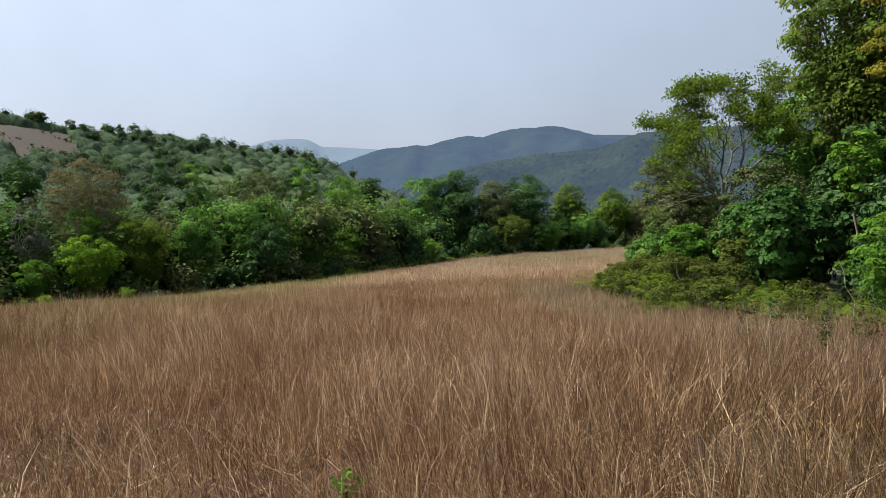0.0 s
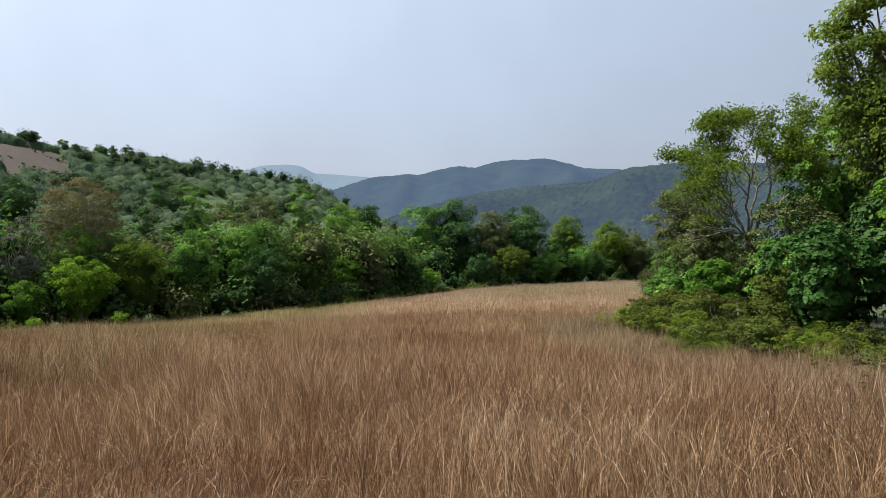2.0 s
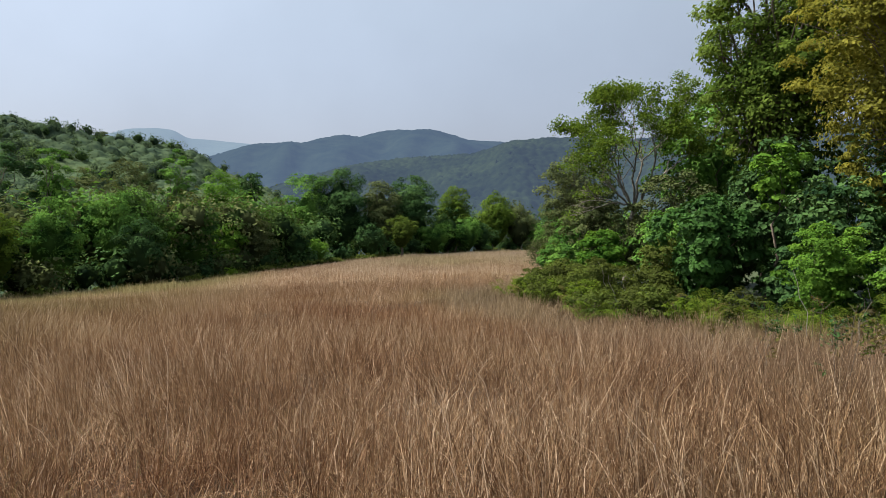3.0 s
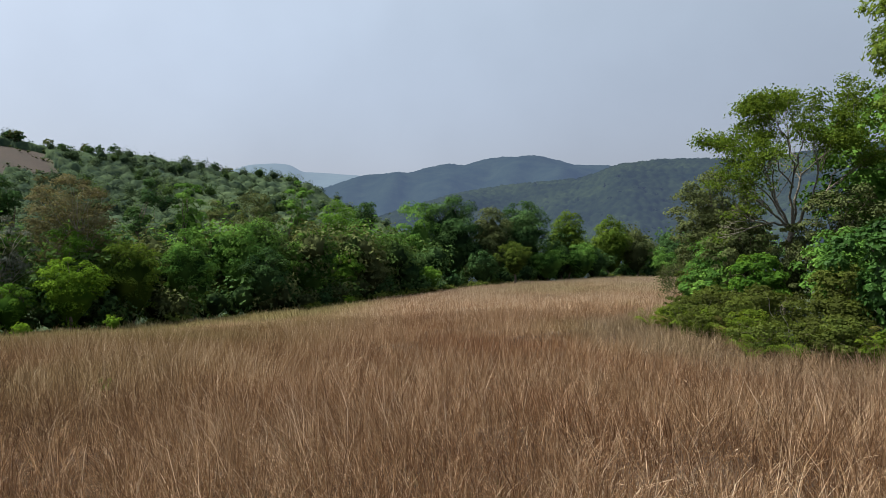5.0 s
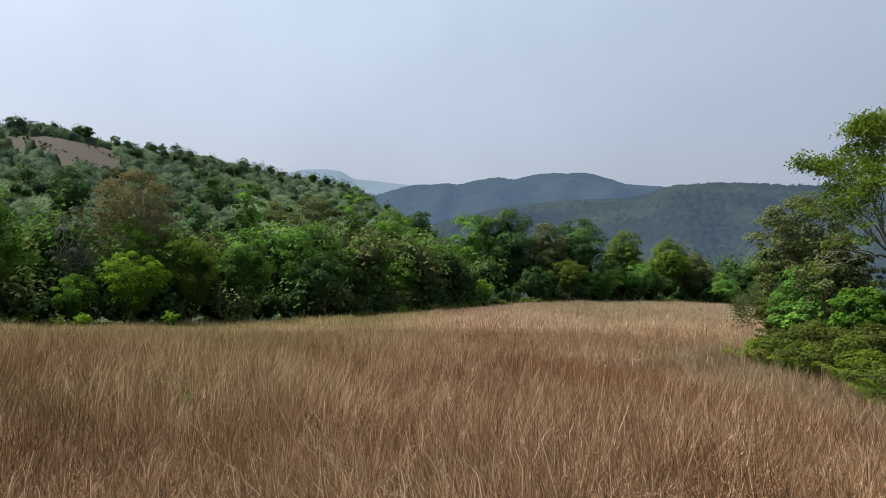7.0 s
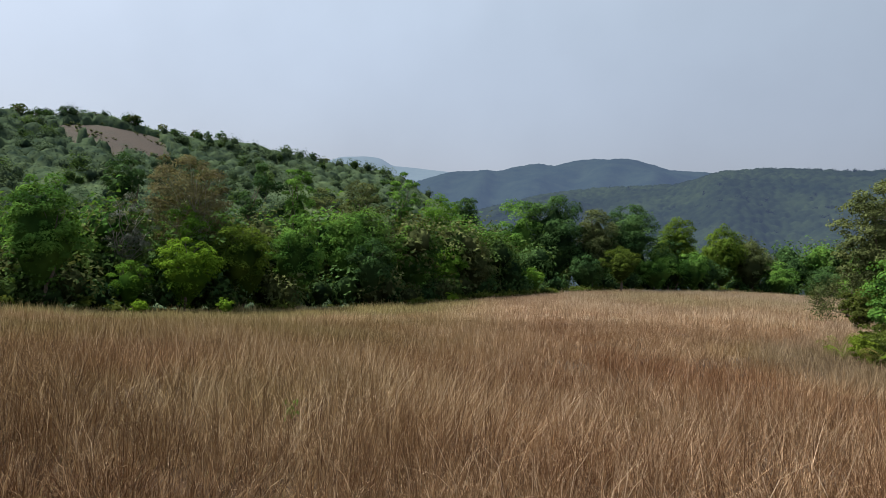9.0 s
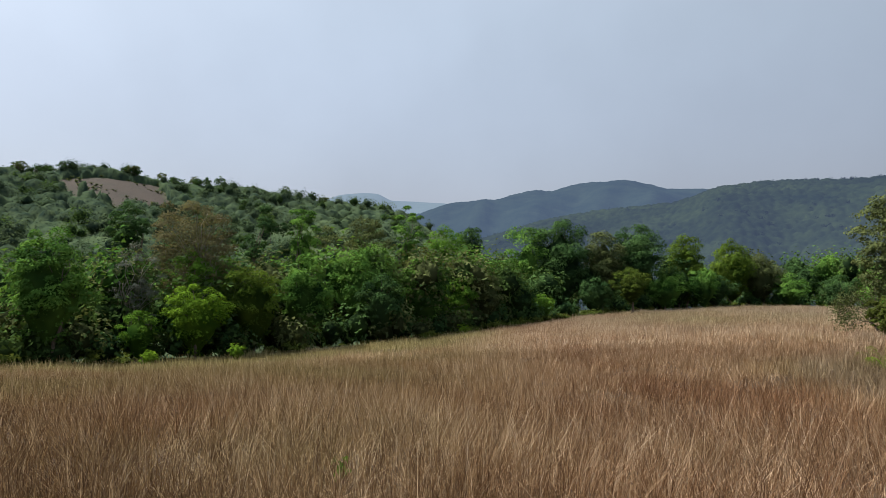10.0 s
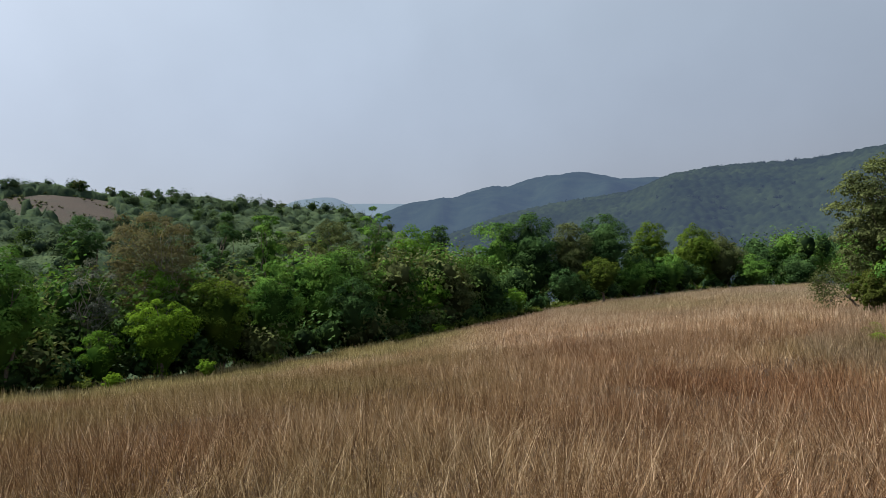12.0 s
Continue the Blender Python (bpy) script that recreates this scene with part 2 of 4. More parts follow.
def limb(rng, a, b, r0, r1, sag=0.12, k=6):
    """A crooked limb from a to b."""
    a, b = np.asarray(a, float), np.asarray(b, float)
    t = np.linspace(0, 1, k)[:, None]
    span = np.linalg.norm(b - a)
    p = a + (b - a) * t
    p[:, 2] += (np.sin(t[:, 0] * np.pi) * sag * span)
    p[1:-1] += rng.normal(0, 0.035 * span, (k - 2, 3))
    return tube(p, np.linspace(r0, r1, k), 6 if r0 > 0.03 else 4)


# ---- terrain ----
CENTRE = np.array([-3.0, 4.0])


def field_edge(x):
    """How far ahead the open field reaches, across the view."""
    return np.interp(x, [-70, -40, -32, -24, -15, -6, 2, 12, 24, 60], [34, 37, 43, 52, 63, 76, 90, 100, 110, 116])


def thicket_x(y):
    """Where the thicket beside the field begins, across the view."""
    return np.interp(y, [0, 10, 13.5, 16, 18.5, 21, 24, 29, 32, 36, 42, 50, 60, 110], [22, 15, 12.0, 10.3, 9.2, 8.0, 6.7, 6.4, 7.7, 11, 14.5, 18.5, 24, 44])


def ground_z(x, y):
    x, y = np.asarray(x, float), np.asarray(y, float)
    yy = np.clip(y, -40, 150)
    g = -1.65 - 0.6 * np.exp(-((x - 8) / 12) ** 2 - ((y - 20) / 10) ** 2)
    g = g - 2.4 * sm(5, 48, y) * (1 - sm(-30, 14, x)) + sm(45, 100, y) * (0.5 * sm(-8, 16, x) + 0.7 * sm(12, 30, x))
    z = 1.65 + g - 0.0872 * yy - 0.0175 * np.clip(x, -60, 60)
    dx, dy = x - CENTRE[0], y - CENTRE[1]
    r, az = np.hypot(dx, dy), np.degrees(np.arctan2(dx, dy))
    # the land drops behind the wood's edge into the valley
    over = np.maximum(y - field_edge(x) - 3, 0)
    z = z - 0.10 * over * sm(0, 14, over)
    far = sm(8, 110, over)
    low = -22 - 20 * sm(-25, 12, az)
    crest = np.interp(az, [-75, -44, -41, -38.5, -36, -33, -30, -24, -19, -14, -9, -4, 4], [27, 32, 33, 34, 34.8, 35, 34, 29, 23.5, 20, 14, 2, -38])
    slope = low + (crest - low) * np.clip((r - 60) / 270, 0, 1) ** 1.6 * (1 - 0.7 * sm(340, 700, r))
    return z * (1 - far) + slope * far


def rolling(x, y):
    """Small unevenness of the land."""
    return 0.05 * np.sin(x * 0.9 + 1.3 * np.sin(y * 0.35)) * np.cos(y * 0.7 + x * 0.2) + 0.03 * np.sin(x * 2.3 - y * 1.7)


def land(x, y):
    x, y = np.asarray(x, float), np.asarray(y, float)
    r = np.hypot(x - CENTRE[0], y - CENTRE[1])
    hills = sm(150, 400, r) * (3.0 * np.sin(x * 0.031 + 2) * np.cos(y * 0.027) + 1.5 * np.sin(x * 0.083 + y * 0.06))
    return ground_z(x, y) + rolling(x, y) + hills


def hill_bare(r, az):
    """Where the hill's open brown meadow lies, 0 to 1."""
    wob = 1.2 * np.sin(r * 0.06) + 0.8 * np.sin(az * 1.7) + 0.5 * np.sin(az * 5.3 + r * 0.11) + 0.4 * np.sin(r * 0.37 - az * 3.1)
    return sm(-38.5, -35, az + wob) * (1 - sm(-30, -28, az + wob)) * sm(252, 286, r + 5 * wob) * (1 - sm(322, 329, r + 2 * wob))


def make_ground():
    rings = np.r_[0.01, np.geomspace(1.2, 4300, 190)]
    turns = np.radians(np.r_[np.arange(-62, 62, 0.6), np.arange(62, 298, 4.0)])
    k = len(turns)
    rr, aa = np.meshgrid(rings, turns, indexing="ij")
    x, y = CENTRE[0] + rr * np.sin(aa), CENTRE[1] + rr * np.cos(aa)
    z = land(x, y)
    v = np.stack([x, y, z], -1).reshape(-1, 3)
    i, j = np.meshgrid(np.arange(len(rings) - 1), np.arange(k), indexing="ij")
    p, q = i * k + j, i * k + (j + 1) % k
    f = np.stack([p, p + k, q + k, q], -1).reshape(-1, 4)
    f = f[:, ::-1]
    me = raw_mesh("ground", v, f, GROUND, smooth=True)
    x, y = v[:, 0], v[:, 1]
    on_field = (1 - sm(-2, 3, y - field_edge(x))) * (1 - sm(0.3, 1.6, x - thicket_x(y)))
    r, az = np.hypot(x - CENTRE[0], y - CENTRE[1]), np.degrees(np.arctan2(x - CENTRE[0], y - CENTRE[1]))
    bare = hill_bare(r, az)
    me.attributes.new("field", "FLOAT", "POINT").data.foreach_set("value", on_field.astype(np.float32))
    me.attributes.new("meadow", "FLOAT", "POINT").data.foreach_set("value", bare.astype(np.float32))
    return tagged(new("ground", me), "sloping dry grassland falling into a wooded valley", "ground", kind="structure")


make_ground()


def make_range(name, dist, skyline, low, mat, label, seed, rough):
    """A distant range with a rounded crest and spurs, reaching from az to az."""
    rng = np.random.default_rng(seed)
    az = np.linspace(skyline[0][0], skyline[-1][0], 420)
    el = np.interp(az, [s[0] for s in skyline], [s[1] for s in skyline])
    ker = np.hanning(7)
    el = np.convolve(np.pad(el, 3, mode="edge"), ker / ker.sum(), "valid")
    top = 1.2 + dist * np.tan(np.radians(el))
    t = np.linspace(0, 1, 26)
    tt, aa = np.meshgrid(t, np.radians(az), indexing="ij")
    spur = np.sin(aa * 40 + tt * 3 + 1) * 0.6 + np.sin(aa * 95 - tt * 5) * 0.3
    d = dist * (1 - 0.42 * (1 - tt) ** 1.3 + 0.014 * spur)
    z = low + (top[None] - low) * (1 - (1 - tt) ** 1.7) + rough * (np.sin(aa * 30 + tt * 4) + 0.6 * np.sin(aa * 71 - tt * 7 + 2)) * np.sin(tt * np.pi)
    z = z + rough * 0.05 * rng.normal(0, 1, z.shape) * np.minimum(1, tt * 3)
    back = np.stack([(dist * 1.25) * np.sin(np.radians(az)), (dist * 1.25) * np.cos(np.radians(az)), np.full(len(az), low)], -1)
    v = np.stack([CENTRE[0] + d * np.sin(aa), CENTRE[1] + d * np.cos(aa), z], -1)
    v = np.concatenate([v, back[None]]).reshape(-1, 3)
    k = len(az)
    i, j = np.meshgrid(np.arange(len(t)), np.arange(k - 1), indexing="ij")
    p = i * k + j
    f = np.stack([p, p + 1, p + k + 1, p + k], -1).reshape(-1, 4)
    return tagged(new(name, raw_mesh(name, v, f, mat, smooth=True)), label, "mountain range", kind="structure")


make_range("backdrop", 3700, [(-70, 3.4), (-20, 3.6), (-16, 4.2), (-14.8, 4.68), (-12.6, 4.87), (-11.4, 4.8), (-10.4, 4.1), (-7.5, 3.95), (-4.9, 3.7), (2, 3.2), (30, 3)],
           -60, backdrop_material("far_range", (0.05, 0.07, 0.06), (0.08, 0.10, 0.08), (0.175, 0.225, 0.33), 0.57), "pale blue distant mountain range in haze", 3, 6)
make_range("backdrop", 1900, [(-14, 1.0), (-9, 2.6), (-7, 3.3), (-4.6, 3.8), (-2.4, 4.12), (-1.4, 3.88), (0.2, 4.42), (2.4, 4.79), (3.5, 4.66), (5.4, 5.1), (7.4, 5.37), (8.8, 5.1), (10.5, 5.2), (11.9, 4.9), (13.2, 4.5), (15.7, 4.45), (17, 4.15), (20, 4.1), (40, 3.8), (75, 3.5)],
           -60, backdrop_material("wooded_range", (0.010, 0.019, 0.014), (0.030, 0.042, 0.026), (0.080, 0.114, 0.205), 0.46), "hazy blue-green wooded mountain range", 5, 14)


def canopy(x, y, cell, seed):
    """Height and side of the domes of a closed forest canopy, on jittered cells."""
    gx, gy = np.floor(x / cell), np.floor(y / cell)
    best, tone = np.zeros(x.shape), np.zeros(x.shape)
    for i in (-1, 0, 1):
        for j in (-1, 0, 1):
            cx, cy = gx + i, gy + j
            h1 = np.modf(np.abs(np.sin(cx * 127.1 + cy * 311.7 + seed) * 43758.5453))[0]
            h2 = np.modf(np.abs(np.sin(cx * 269.5 + cy * 183.3 + seed) * 24634.6345))[0]
            d = np.hypot(x / cell - cx - h1, y / cell - cy - h2) / (0.55 + 0.35 * h2)
            dome = np.sqrt(np.clip(1 - d * d, 0, 1)) * (0.6 + 0.7 * h1)
            tone = np.where(dome > best, np.modf(h1 * 7.3 + h2 * 3.1)[0], tone)
            best = np.maximum(best, dome)
    return best * cell * 0.7, tone


def slope_z(deg, tt):
    """The bare height of the mountainside across the valley: at its foot tt is 0, at its crest 1."""
    crest = np.interp(deg, [-8, -3, 0, 4, 7, 10, 13, 15, 17, 20, 22, 26, 30, 32.5, 38, 52], [-20, 5, 17, 29, 37, 39, 42, 48, 55.5, 62, 62.5, 61, 61, 65, 71, 75])
    d = 330 + 470 * tt
    spur = np.sin(deg * 0.42 + 1) * 8 + np.sin(deg * 0.95 + d * 0.006) * 3
    return -46 + (crest + 46) * (0.25 * tt + 0.75 * sm(0, 1.0, tt)) + spur * np.sin(tt * np.pi)


# slope and its trees carry the valley's haze as blue emission
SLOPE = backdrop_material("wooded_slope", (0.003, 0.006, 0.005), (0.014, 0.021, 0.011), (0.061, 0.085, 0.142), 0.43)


def make_slope():
    """The wooded mountainside across the valley."""
    az = np.radians(np.arange(-8, 47, 0.15))
    t = np.linspace(0, 1, 170)
    tt, aa = np.meshgrid(t, az, indexing="ij")
    d = 330 + 470 * tt
    x, y = CENTRE[0] + d * np.sin(aa), CENTRE[1] + d * np.cos(aa)
    z = slope_z(np.degrees(aa), tt)
    tall, tone = canopy(x, y, 6.0, 1.0)
    grove = 0.5 + 0.5 * np.sin(x * 0.021 + 1.4 * np.sin(y * 0.013)) * np.sin(y * 0.026 + 1.2 * np.sin(x * 0.017))
    tone = np.clip(0.35 * tone + 0.65 * grove * (0.6 + 0.5 * (1 - tt)), 0, 1)
    z = z + (0.7 + 0.5 * grove) * tall + 0.5 * canopy(x + 40, y + 13, 3.6, 4.0)[0]
    v = np.stack([x, y, z], -1)
    tail = v[-1].copy()
    tail[:, :2] = CENTRE + (tail[:, :2] - CENTRE) * 1.25
    tail[:, 2] = -50
    v = np.concatenate([v, tail[None]]).reshape(-1, 3)
    k = len(az)
    i, j = np.meshgrid(np.arange(len(t)), np.arange(k - 1), indexing="ij")
    p = i * k + j
    f = np.stack([p, p + 1, p + k + 1, p + k], -1).reshape(-1, 4)
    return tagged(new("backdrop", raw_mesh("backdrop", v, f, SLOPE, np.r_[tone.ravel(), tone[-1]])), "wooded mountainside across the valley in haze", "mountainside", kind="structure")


make_slope()


def make_hill_wood():
    """The closed canopy of the wood on the hillside."""
    az, r = np.arange(-52, 7, 0.24), np.arange(84, 356, 1.2)
    rr, aa = np.meshgrid(r, az, indexing="ij")
    x, y = CENTRE[0] + rr * np.sin(np.radians(aa)), CENTRE[1] + rr * np.cos(np.radians(aa))
    tall, tone = canopy(x, y, 5.4, 2.0)
    grove = sm(0.22, 0.5, 0.5 + 0.3 * np.sin(x * 0.047 + 1.6 * np.sin(y * 0.031)) + 0.3 * np.sin(y * 0.052 + 1.5 * np.sin(x * 0.043 + 2)) + 0.45 * (1 - sm(-40, -33, aa)))
    small, fleck = canopy(x + 11, y + 5, 2.1, 6.0)
    bits = canopy(x + 3, y + 8, 1.25, 9.0)[0]
    shut = (1 - sm(0.55, 0.95, hill_bare(rr, aa))) * sm(30, 36, y - field_edge(x)) * sm(84, 92, rr)
    z = land(x, y) - 3.0 + (1.0 + tall * (0.35 + 0.75 * grove) + 0.4 * small + 0.25 * bits) * (1 - 0.25 * sm(318, 340, rr)) * shut + (3.0 - 1.3 * grove) * shut - 1.2 * (1 - shut)
    v = np.stack([x, y, z], -1).reshape(-1, 3)
    k = len(az)
    i, j = np.meshgrid(np.arange(len(r) - 1), np.arange(k - 1), indexing="ij")
    p = i * k + j
    f = np.stack([p, p + 1, p + k + 1, p + k], -1).reshape(-1, 4)
    patch = 0.5 + 0.5 * np.sin(x * 0.075 + 1.6 * np.sin(y * 0.04)) * np.sin(y * 0.06 + 1.3 * np.sin(x * 0.05))
    # tint lowered to paint the gaps between standing crowns as shade
    tint = np.clip(0.5 * tone + 0.1 * fleck + 0.3 * patch + 0.35 * (1 - grove) - 0.34 + 0.25 * sm(-24, -13, aa), 0, 1)
    v[:, 2] -= 0.35
    rng = np.random.default_rng(61)
    gz_r, gz_a = np.gradient(z, 1.2, axis=0), np.gradient(z, axis=1) / np.gradient(np.radians(aa) * rr, axis=1)
    sa, ca = np.sin(np.radians(aa)), np.cos(np.radians(aa))
    nrm = unit(np.stack([-(gz_r * sa + gz_a * ca), -(gz_r * ca - gz_a * sa), np.full(z.shape, 1.3)], -1)).reshape(-1, 3)
    use = np.flatnonzero((shut.ravel() > 0.6) & (bits.ravel() + small.ravel() > 0.5))
    weight = (rr.ravel()[use] / 200) ** -0.4
    use = rng.choice(use, 70000, p=weight / weight.sum())
    at = v[use] + rng.normal(0, 0.38, (len(use), 3)) + nrm[use] * 0.3
    lv, lf = leaves(rng, at, nrm[use], 0.26 + rr.ravel()[use] * 0.0016, 0.8, 0.1, 0.2, True)
    lt = np.repeat(np.clip(tint.ravel()[use] + rng.normal(0.05, 0.08, len(use)), 0, 1), 3)
    f = np.concatenate([f[:, [0, 1, 2]], f[:, [0, 2, 3]], lf + len(v)])
    me = raw_mesh("hill_woodland", np.concatenate([v, lv]), f, LEAF["hill"], np.r_[tint.ravel() * 0.9, lt])
    return tagged(new("hill_woodland", me), "closed green woodland canopy on the hillside", "woodland", kind="stuff")


make_hill_wood()


# ---- trees ----
def crown_points(rng, lobes, count, shell=0.35):
    """Points on and just inside lobes (x, y, z, rx, rz), mostly on their upper sides, with outward normals."""
    lobes = np.asarray(lobes, float)
    area = lobes[:, 3] ** 1.2
    pick = rng.choice(len(lobes), count, p=area / area.sum())
    d = unit(rng.normal(0, 1, (count, 3)))
    d[:, 2] = np.where((d[:, 2] < -0.15) & (rng.random(count) < 0.85), -d[:, 2], d[:, 2])
    rad = 1 - shell * rng.random(count) ** 1.6
    rad *= 1 + 0.22 * np.sin(d[:, 0] * 5 + pick) * np.sin(d[:, 1] * 6 + pick * 2)
    L = lobes[pick]
    p = L[:, :3] + d * np.stack([L[:, 3], L[:, 3], L[:, 4]], 1) * rad[:, None]
    p[:, 2] -= 0.25 * L[:, 4] * (d[:, 0] ** 2 + d[:, 1] ** 2)
    mid = lobes[:, :3].mean(0)
    span = np.maximum(np.ptp(lobes[:, :3], axis=0) / 2, 0.1)
    body = unit((p - mid) / span)
    return p, d * 0.7 + body * 0.35 + [0, 0, 0.32], pick, d


def shade_core(rng, half, low, height, full=0.56):
    """A dark lumpy ball added inside a crown to block light and blacken gaps."""
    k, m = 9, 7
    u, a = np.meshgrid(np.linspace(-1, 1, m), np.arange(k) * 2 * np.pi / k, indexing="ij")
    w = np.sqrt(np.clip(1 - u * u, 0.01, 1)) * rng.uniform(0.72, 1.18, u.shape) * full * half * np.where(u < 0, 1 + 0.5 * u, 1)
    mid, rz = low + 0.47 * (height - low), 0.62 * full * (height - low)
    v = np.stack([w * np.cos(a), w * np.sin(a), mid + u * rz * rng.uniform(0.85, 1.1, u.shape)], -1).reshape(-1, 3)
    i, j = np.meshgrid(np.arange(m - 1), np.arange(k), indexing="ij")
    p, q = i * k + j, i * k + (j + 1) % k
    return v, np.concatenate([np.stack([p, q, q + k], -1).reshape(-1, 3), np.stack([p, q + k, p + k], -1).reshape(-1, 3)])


def plant_lobes(rng, half, height, low, count, lobe):
    """Pads of foliage over an uneven dome from low to height, with large dense ones inside it."""
    out = []
    mid, rz = low + 0.55 * (height - low), 0.45 * (height - low)
    rl = 0.55 * (height - low)
    spin, stretch = rng.uniform(0, 6.28), rng.uniform(0.86, 1.14)
    bulge = rng.uniform(0, 6.28, 4)
    for k in range(count):
        u = min(max(1 - 1.85 * (k + 0.5) / count + rng.normal(0, 0.07), -0.95), 1.0)
        a = k * 2.39996 + spin + rng.normal(0, 0.25)
        w = math.sqrt(max(0, 1 - abs(u) ** 2.6)) * (1 if u > 0 else 1 + 0.74 * u)
        f = 0.84 + 0.13 * math.sin(2 * a + bulge[0]) * math.cos(2.5 * u + bulge[1]) + 0.09 * math.sin(5 * a + bulge[2]) + rng.uniform(-0.12, 0.06)
        s = lobe * rng.uniform(0.45, 1.35) * (1 if u > -0.15 else 0.62)
        f += 0.16 * (rng.random() < 0.14)
        out.append((math.cos(a) * w * half * f * stretch, math.sin(a) * w * half * f / stretch, mid + u * (rz if u > 0 else rl) * (0.55 + 0.45 * f), s * half, s * half * rng.uniform(0.38, 0.65)))
    for k in range(max(4, count // 7)):
        a, h = rng.uniform(0, 6.28), rng.uniform(-0.5, 0.5)
        out.append((math.cos(a) * 0.28 * half, math.sin(a) * 0.28 * half, mid + h * rz, 0.52 * half, min(0.5 * half, 0.42 * rz)))
    return out


def bough_lobes(rng, half, height, low, count, lobe):
    """Boughs spread over an uneven crown from low to height, each with pads of foliage on its outer side."""
    out = []
    mid, rz = (low + height) / 2, (height - low) / 2
    spin = rng.uniform(0, 6.28)
    stretch = rng.uniform(0.82, 1.2)
    tall = rz / half
    boughs = int(np.clip(5 + 4.5 * tall, 6, 24)) if count > 12 else 4
    each = max(2, int(round(count / boughs)))
    for k in range(boughs):
        u = 1 - 1.8 * (k + 0.5) / boughs + rng.normal(0, 0.12)
        u = min(max(u, -0.85), 1.0)
        a = k * 2.39996 + spin + rng.normal(0, 0.35)
        w = math.sqrt(max(0.02, 1 - abs(u) ** 2.2))
        f = rng.uniform(0.42, 0.78)
        size = half * rng.uniform(0.34, 0.52) / max(1.0, tall ** 0.3)
        c = np.array([math.cos(a) * w * half * f * stretch, math.sin(a) * w * half * f / stretch, mid + u * rz * 0.8])
        out.append((*c, size * 0.8, size * 0.6))
        outward = unit(np.array([c[0], c[1], 0.9 * half * max(u, -0.1) + 0.25 * half]))
        for _ in range(each):
            d = unit(rng.normal(0, 0.75, 3) + outward)
            s = lobe * half * rng.uniform(0.55, 1.25) * 0.85
            out.append((*(c + d * size * [1, 1, 0.8] * rng.uniform(0.75, 1.15)), s, s * rng.uniform(0.4, 0.65)))
    return out


def fit_lobes(lobes, half, height):
    """Scale lobes so that the crown has its true half width and top."""
    L = np.array(lobes)
    w = np.sort(np.abs(L[:, :2]).max(1) + L[:, 3])[-2]
    h = np.sort(L[:, 2] + L[:, 4])[-2]
    L[:, [0, 1, 3]] *= half / w
    L[:, [2, 4]] *= height / h
    return L


def tree(x, y, top, half, leaf, seed, low=None, pads=44, lobe=0.30, count=3200, size=0.24, trunk=0.14, shell=0.5, name="tree",
         label="leafy green tree at the wood's edge", category="tree", group="trees of the wood's edge", bark=None, twigs=0, sink=0.15, boughs=False, fine=False):
    """A tree or bush on the land at x, y: its top (height above datum), half width and leaf kind; low: where its crown begins."""
    rng = np.random.default_rng(seed)
    far = group.endswith("wood's edge") or group == "lone tree"
    if far:
        half, count, size, shell = half * 1.12, int(count * 2.2), size * 0.68, shell * 0.45
    if group.endswith("the thicket") and leaf not in ("lowbrush", "fern", "weed"):
        shell *= 0.55
    base = float(land(x, y)) - sink
    H = top - base
    if low is None:
        low = max(0.02, 1 - 2.5 * half / H)
    L = fit_lobes((bough_lobes if boughs else plant_lobes)(rng, half, H, low * H, pads, lobe), half, H)
    thing = new(name)
    thing.location = (x, y, base)
    tagged(thing, label, category, group)
    fork = np.array([rng.normal(0, 0.04) * H, rng.normal(0, 0.04) * H, max(0.25, low * 0.9 + 0.12) * H])
    lead = np.array([fork[0] * 1.6, fork[1] * 1.6, 0.72 * H])
    wood = [limb(rng, (0, 0, -0.2), fork, trunk, trunk * 0.7, 0.0), limb(rng, fork, lead, trunk * 0.7, trunk * 0.2, 0.0)]
    for q in L[:: 2 if twigs else 3]:
        a = fork + (lead - fork) * rng.uniform(0, 0.8)
        wood.append(limb(rng, a, q[:3], trunk * 0.32, trunk * 0.06, 0.1, 5))
        for _ in range(twigs):
            d = unit(rng.normal(0, 1, 3) + [0, 0, 0.5])
            wood.append(limb(rng, q[:3], q[:3] + d * [q[3], q[3], q[4]] * rng.uniform(0.7, 1.15), trunk * 0.1, 0.008, 0.05, 4))
    v, f = joined(wood)
    part("trunk", raw_mesh("trunk", v, f, bark or BARK, smooth=True), thing)
    p, nrm, pick, d = crown_points(rng, L, count, shell)
    p[:, 2] = np.maximum(p[:, 2], 0.05)
    # low leaves thinned so that the dark core shows as shade below
    if far and low < 0.3:
        keep = (p[:, 2] > 0.4 * H) | (rng.random(count) < 0.16 + 0.5 * p[:, 2] / H)
        p, nrm, pick, count = p[keep], nrm[keep], pick[keep], int(keep.sum())
    v, f = leaves(rng, p, nrm, size, loose=0.22 if far else 0.3, plain=far or fine)
    shade = np.clip(rng.uniform(-0.1, 0.9, len(L))[pick] * 0.75 + rng.random(count) * 0.3, 0, 1)
    shade = np.repeat(shade, 3 if far or fine else 4)
    # core in the darkest tint stands in for the crown's inner shade
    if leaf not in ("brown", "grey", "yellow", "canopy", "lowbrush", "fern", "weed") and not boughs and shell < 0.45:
        cv, cf = shade_core(rng, half, low * H, H, (0.58 if low < 0.3 else 0.36) if far else 0.40)
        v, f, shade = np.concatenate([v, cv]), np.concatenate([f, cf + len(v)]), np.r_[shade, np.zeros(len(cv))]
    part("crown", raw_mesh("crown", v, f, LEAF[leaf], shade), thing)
    return thing


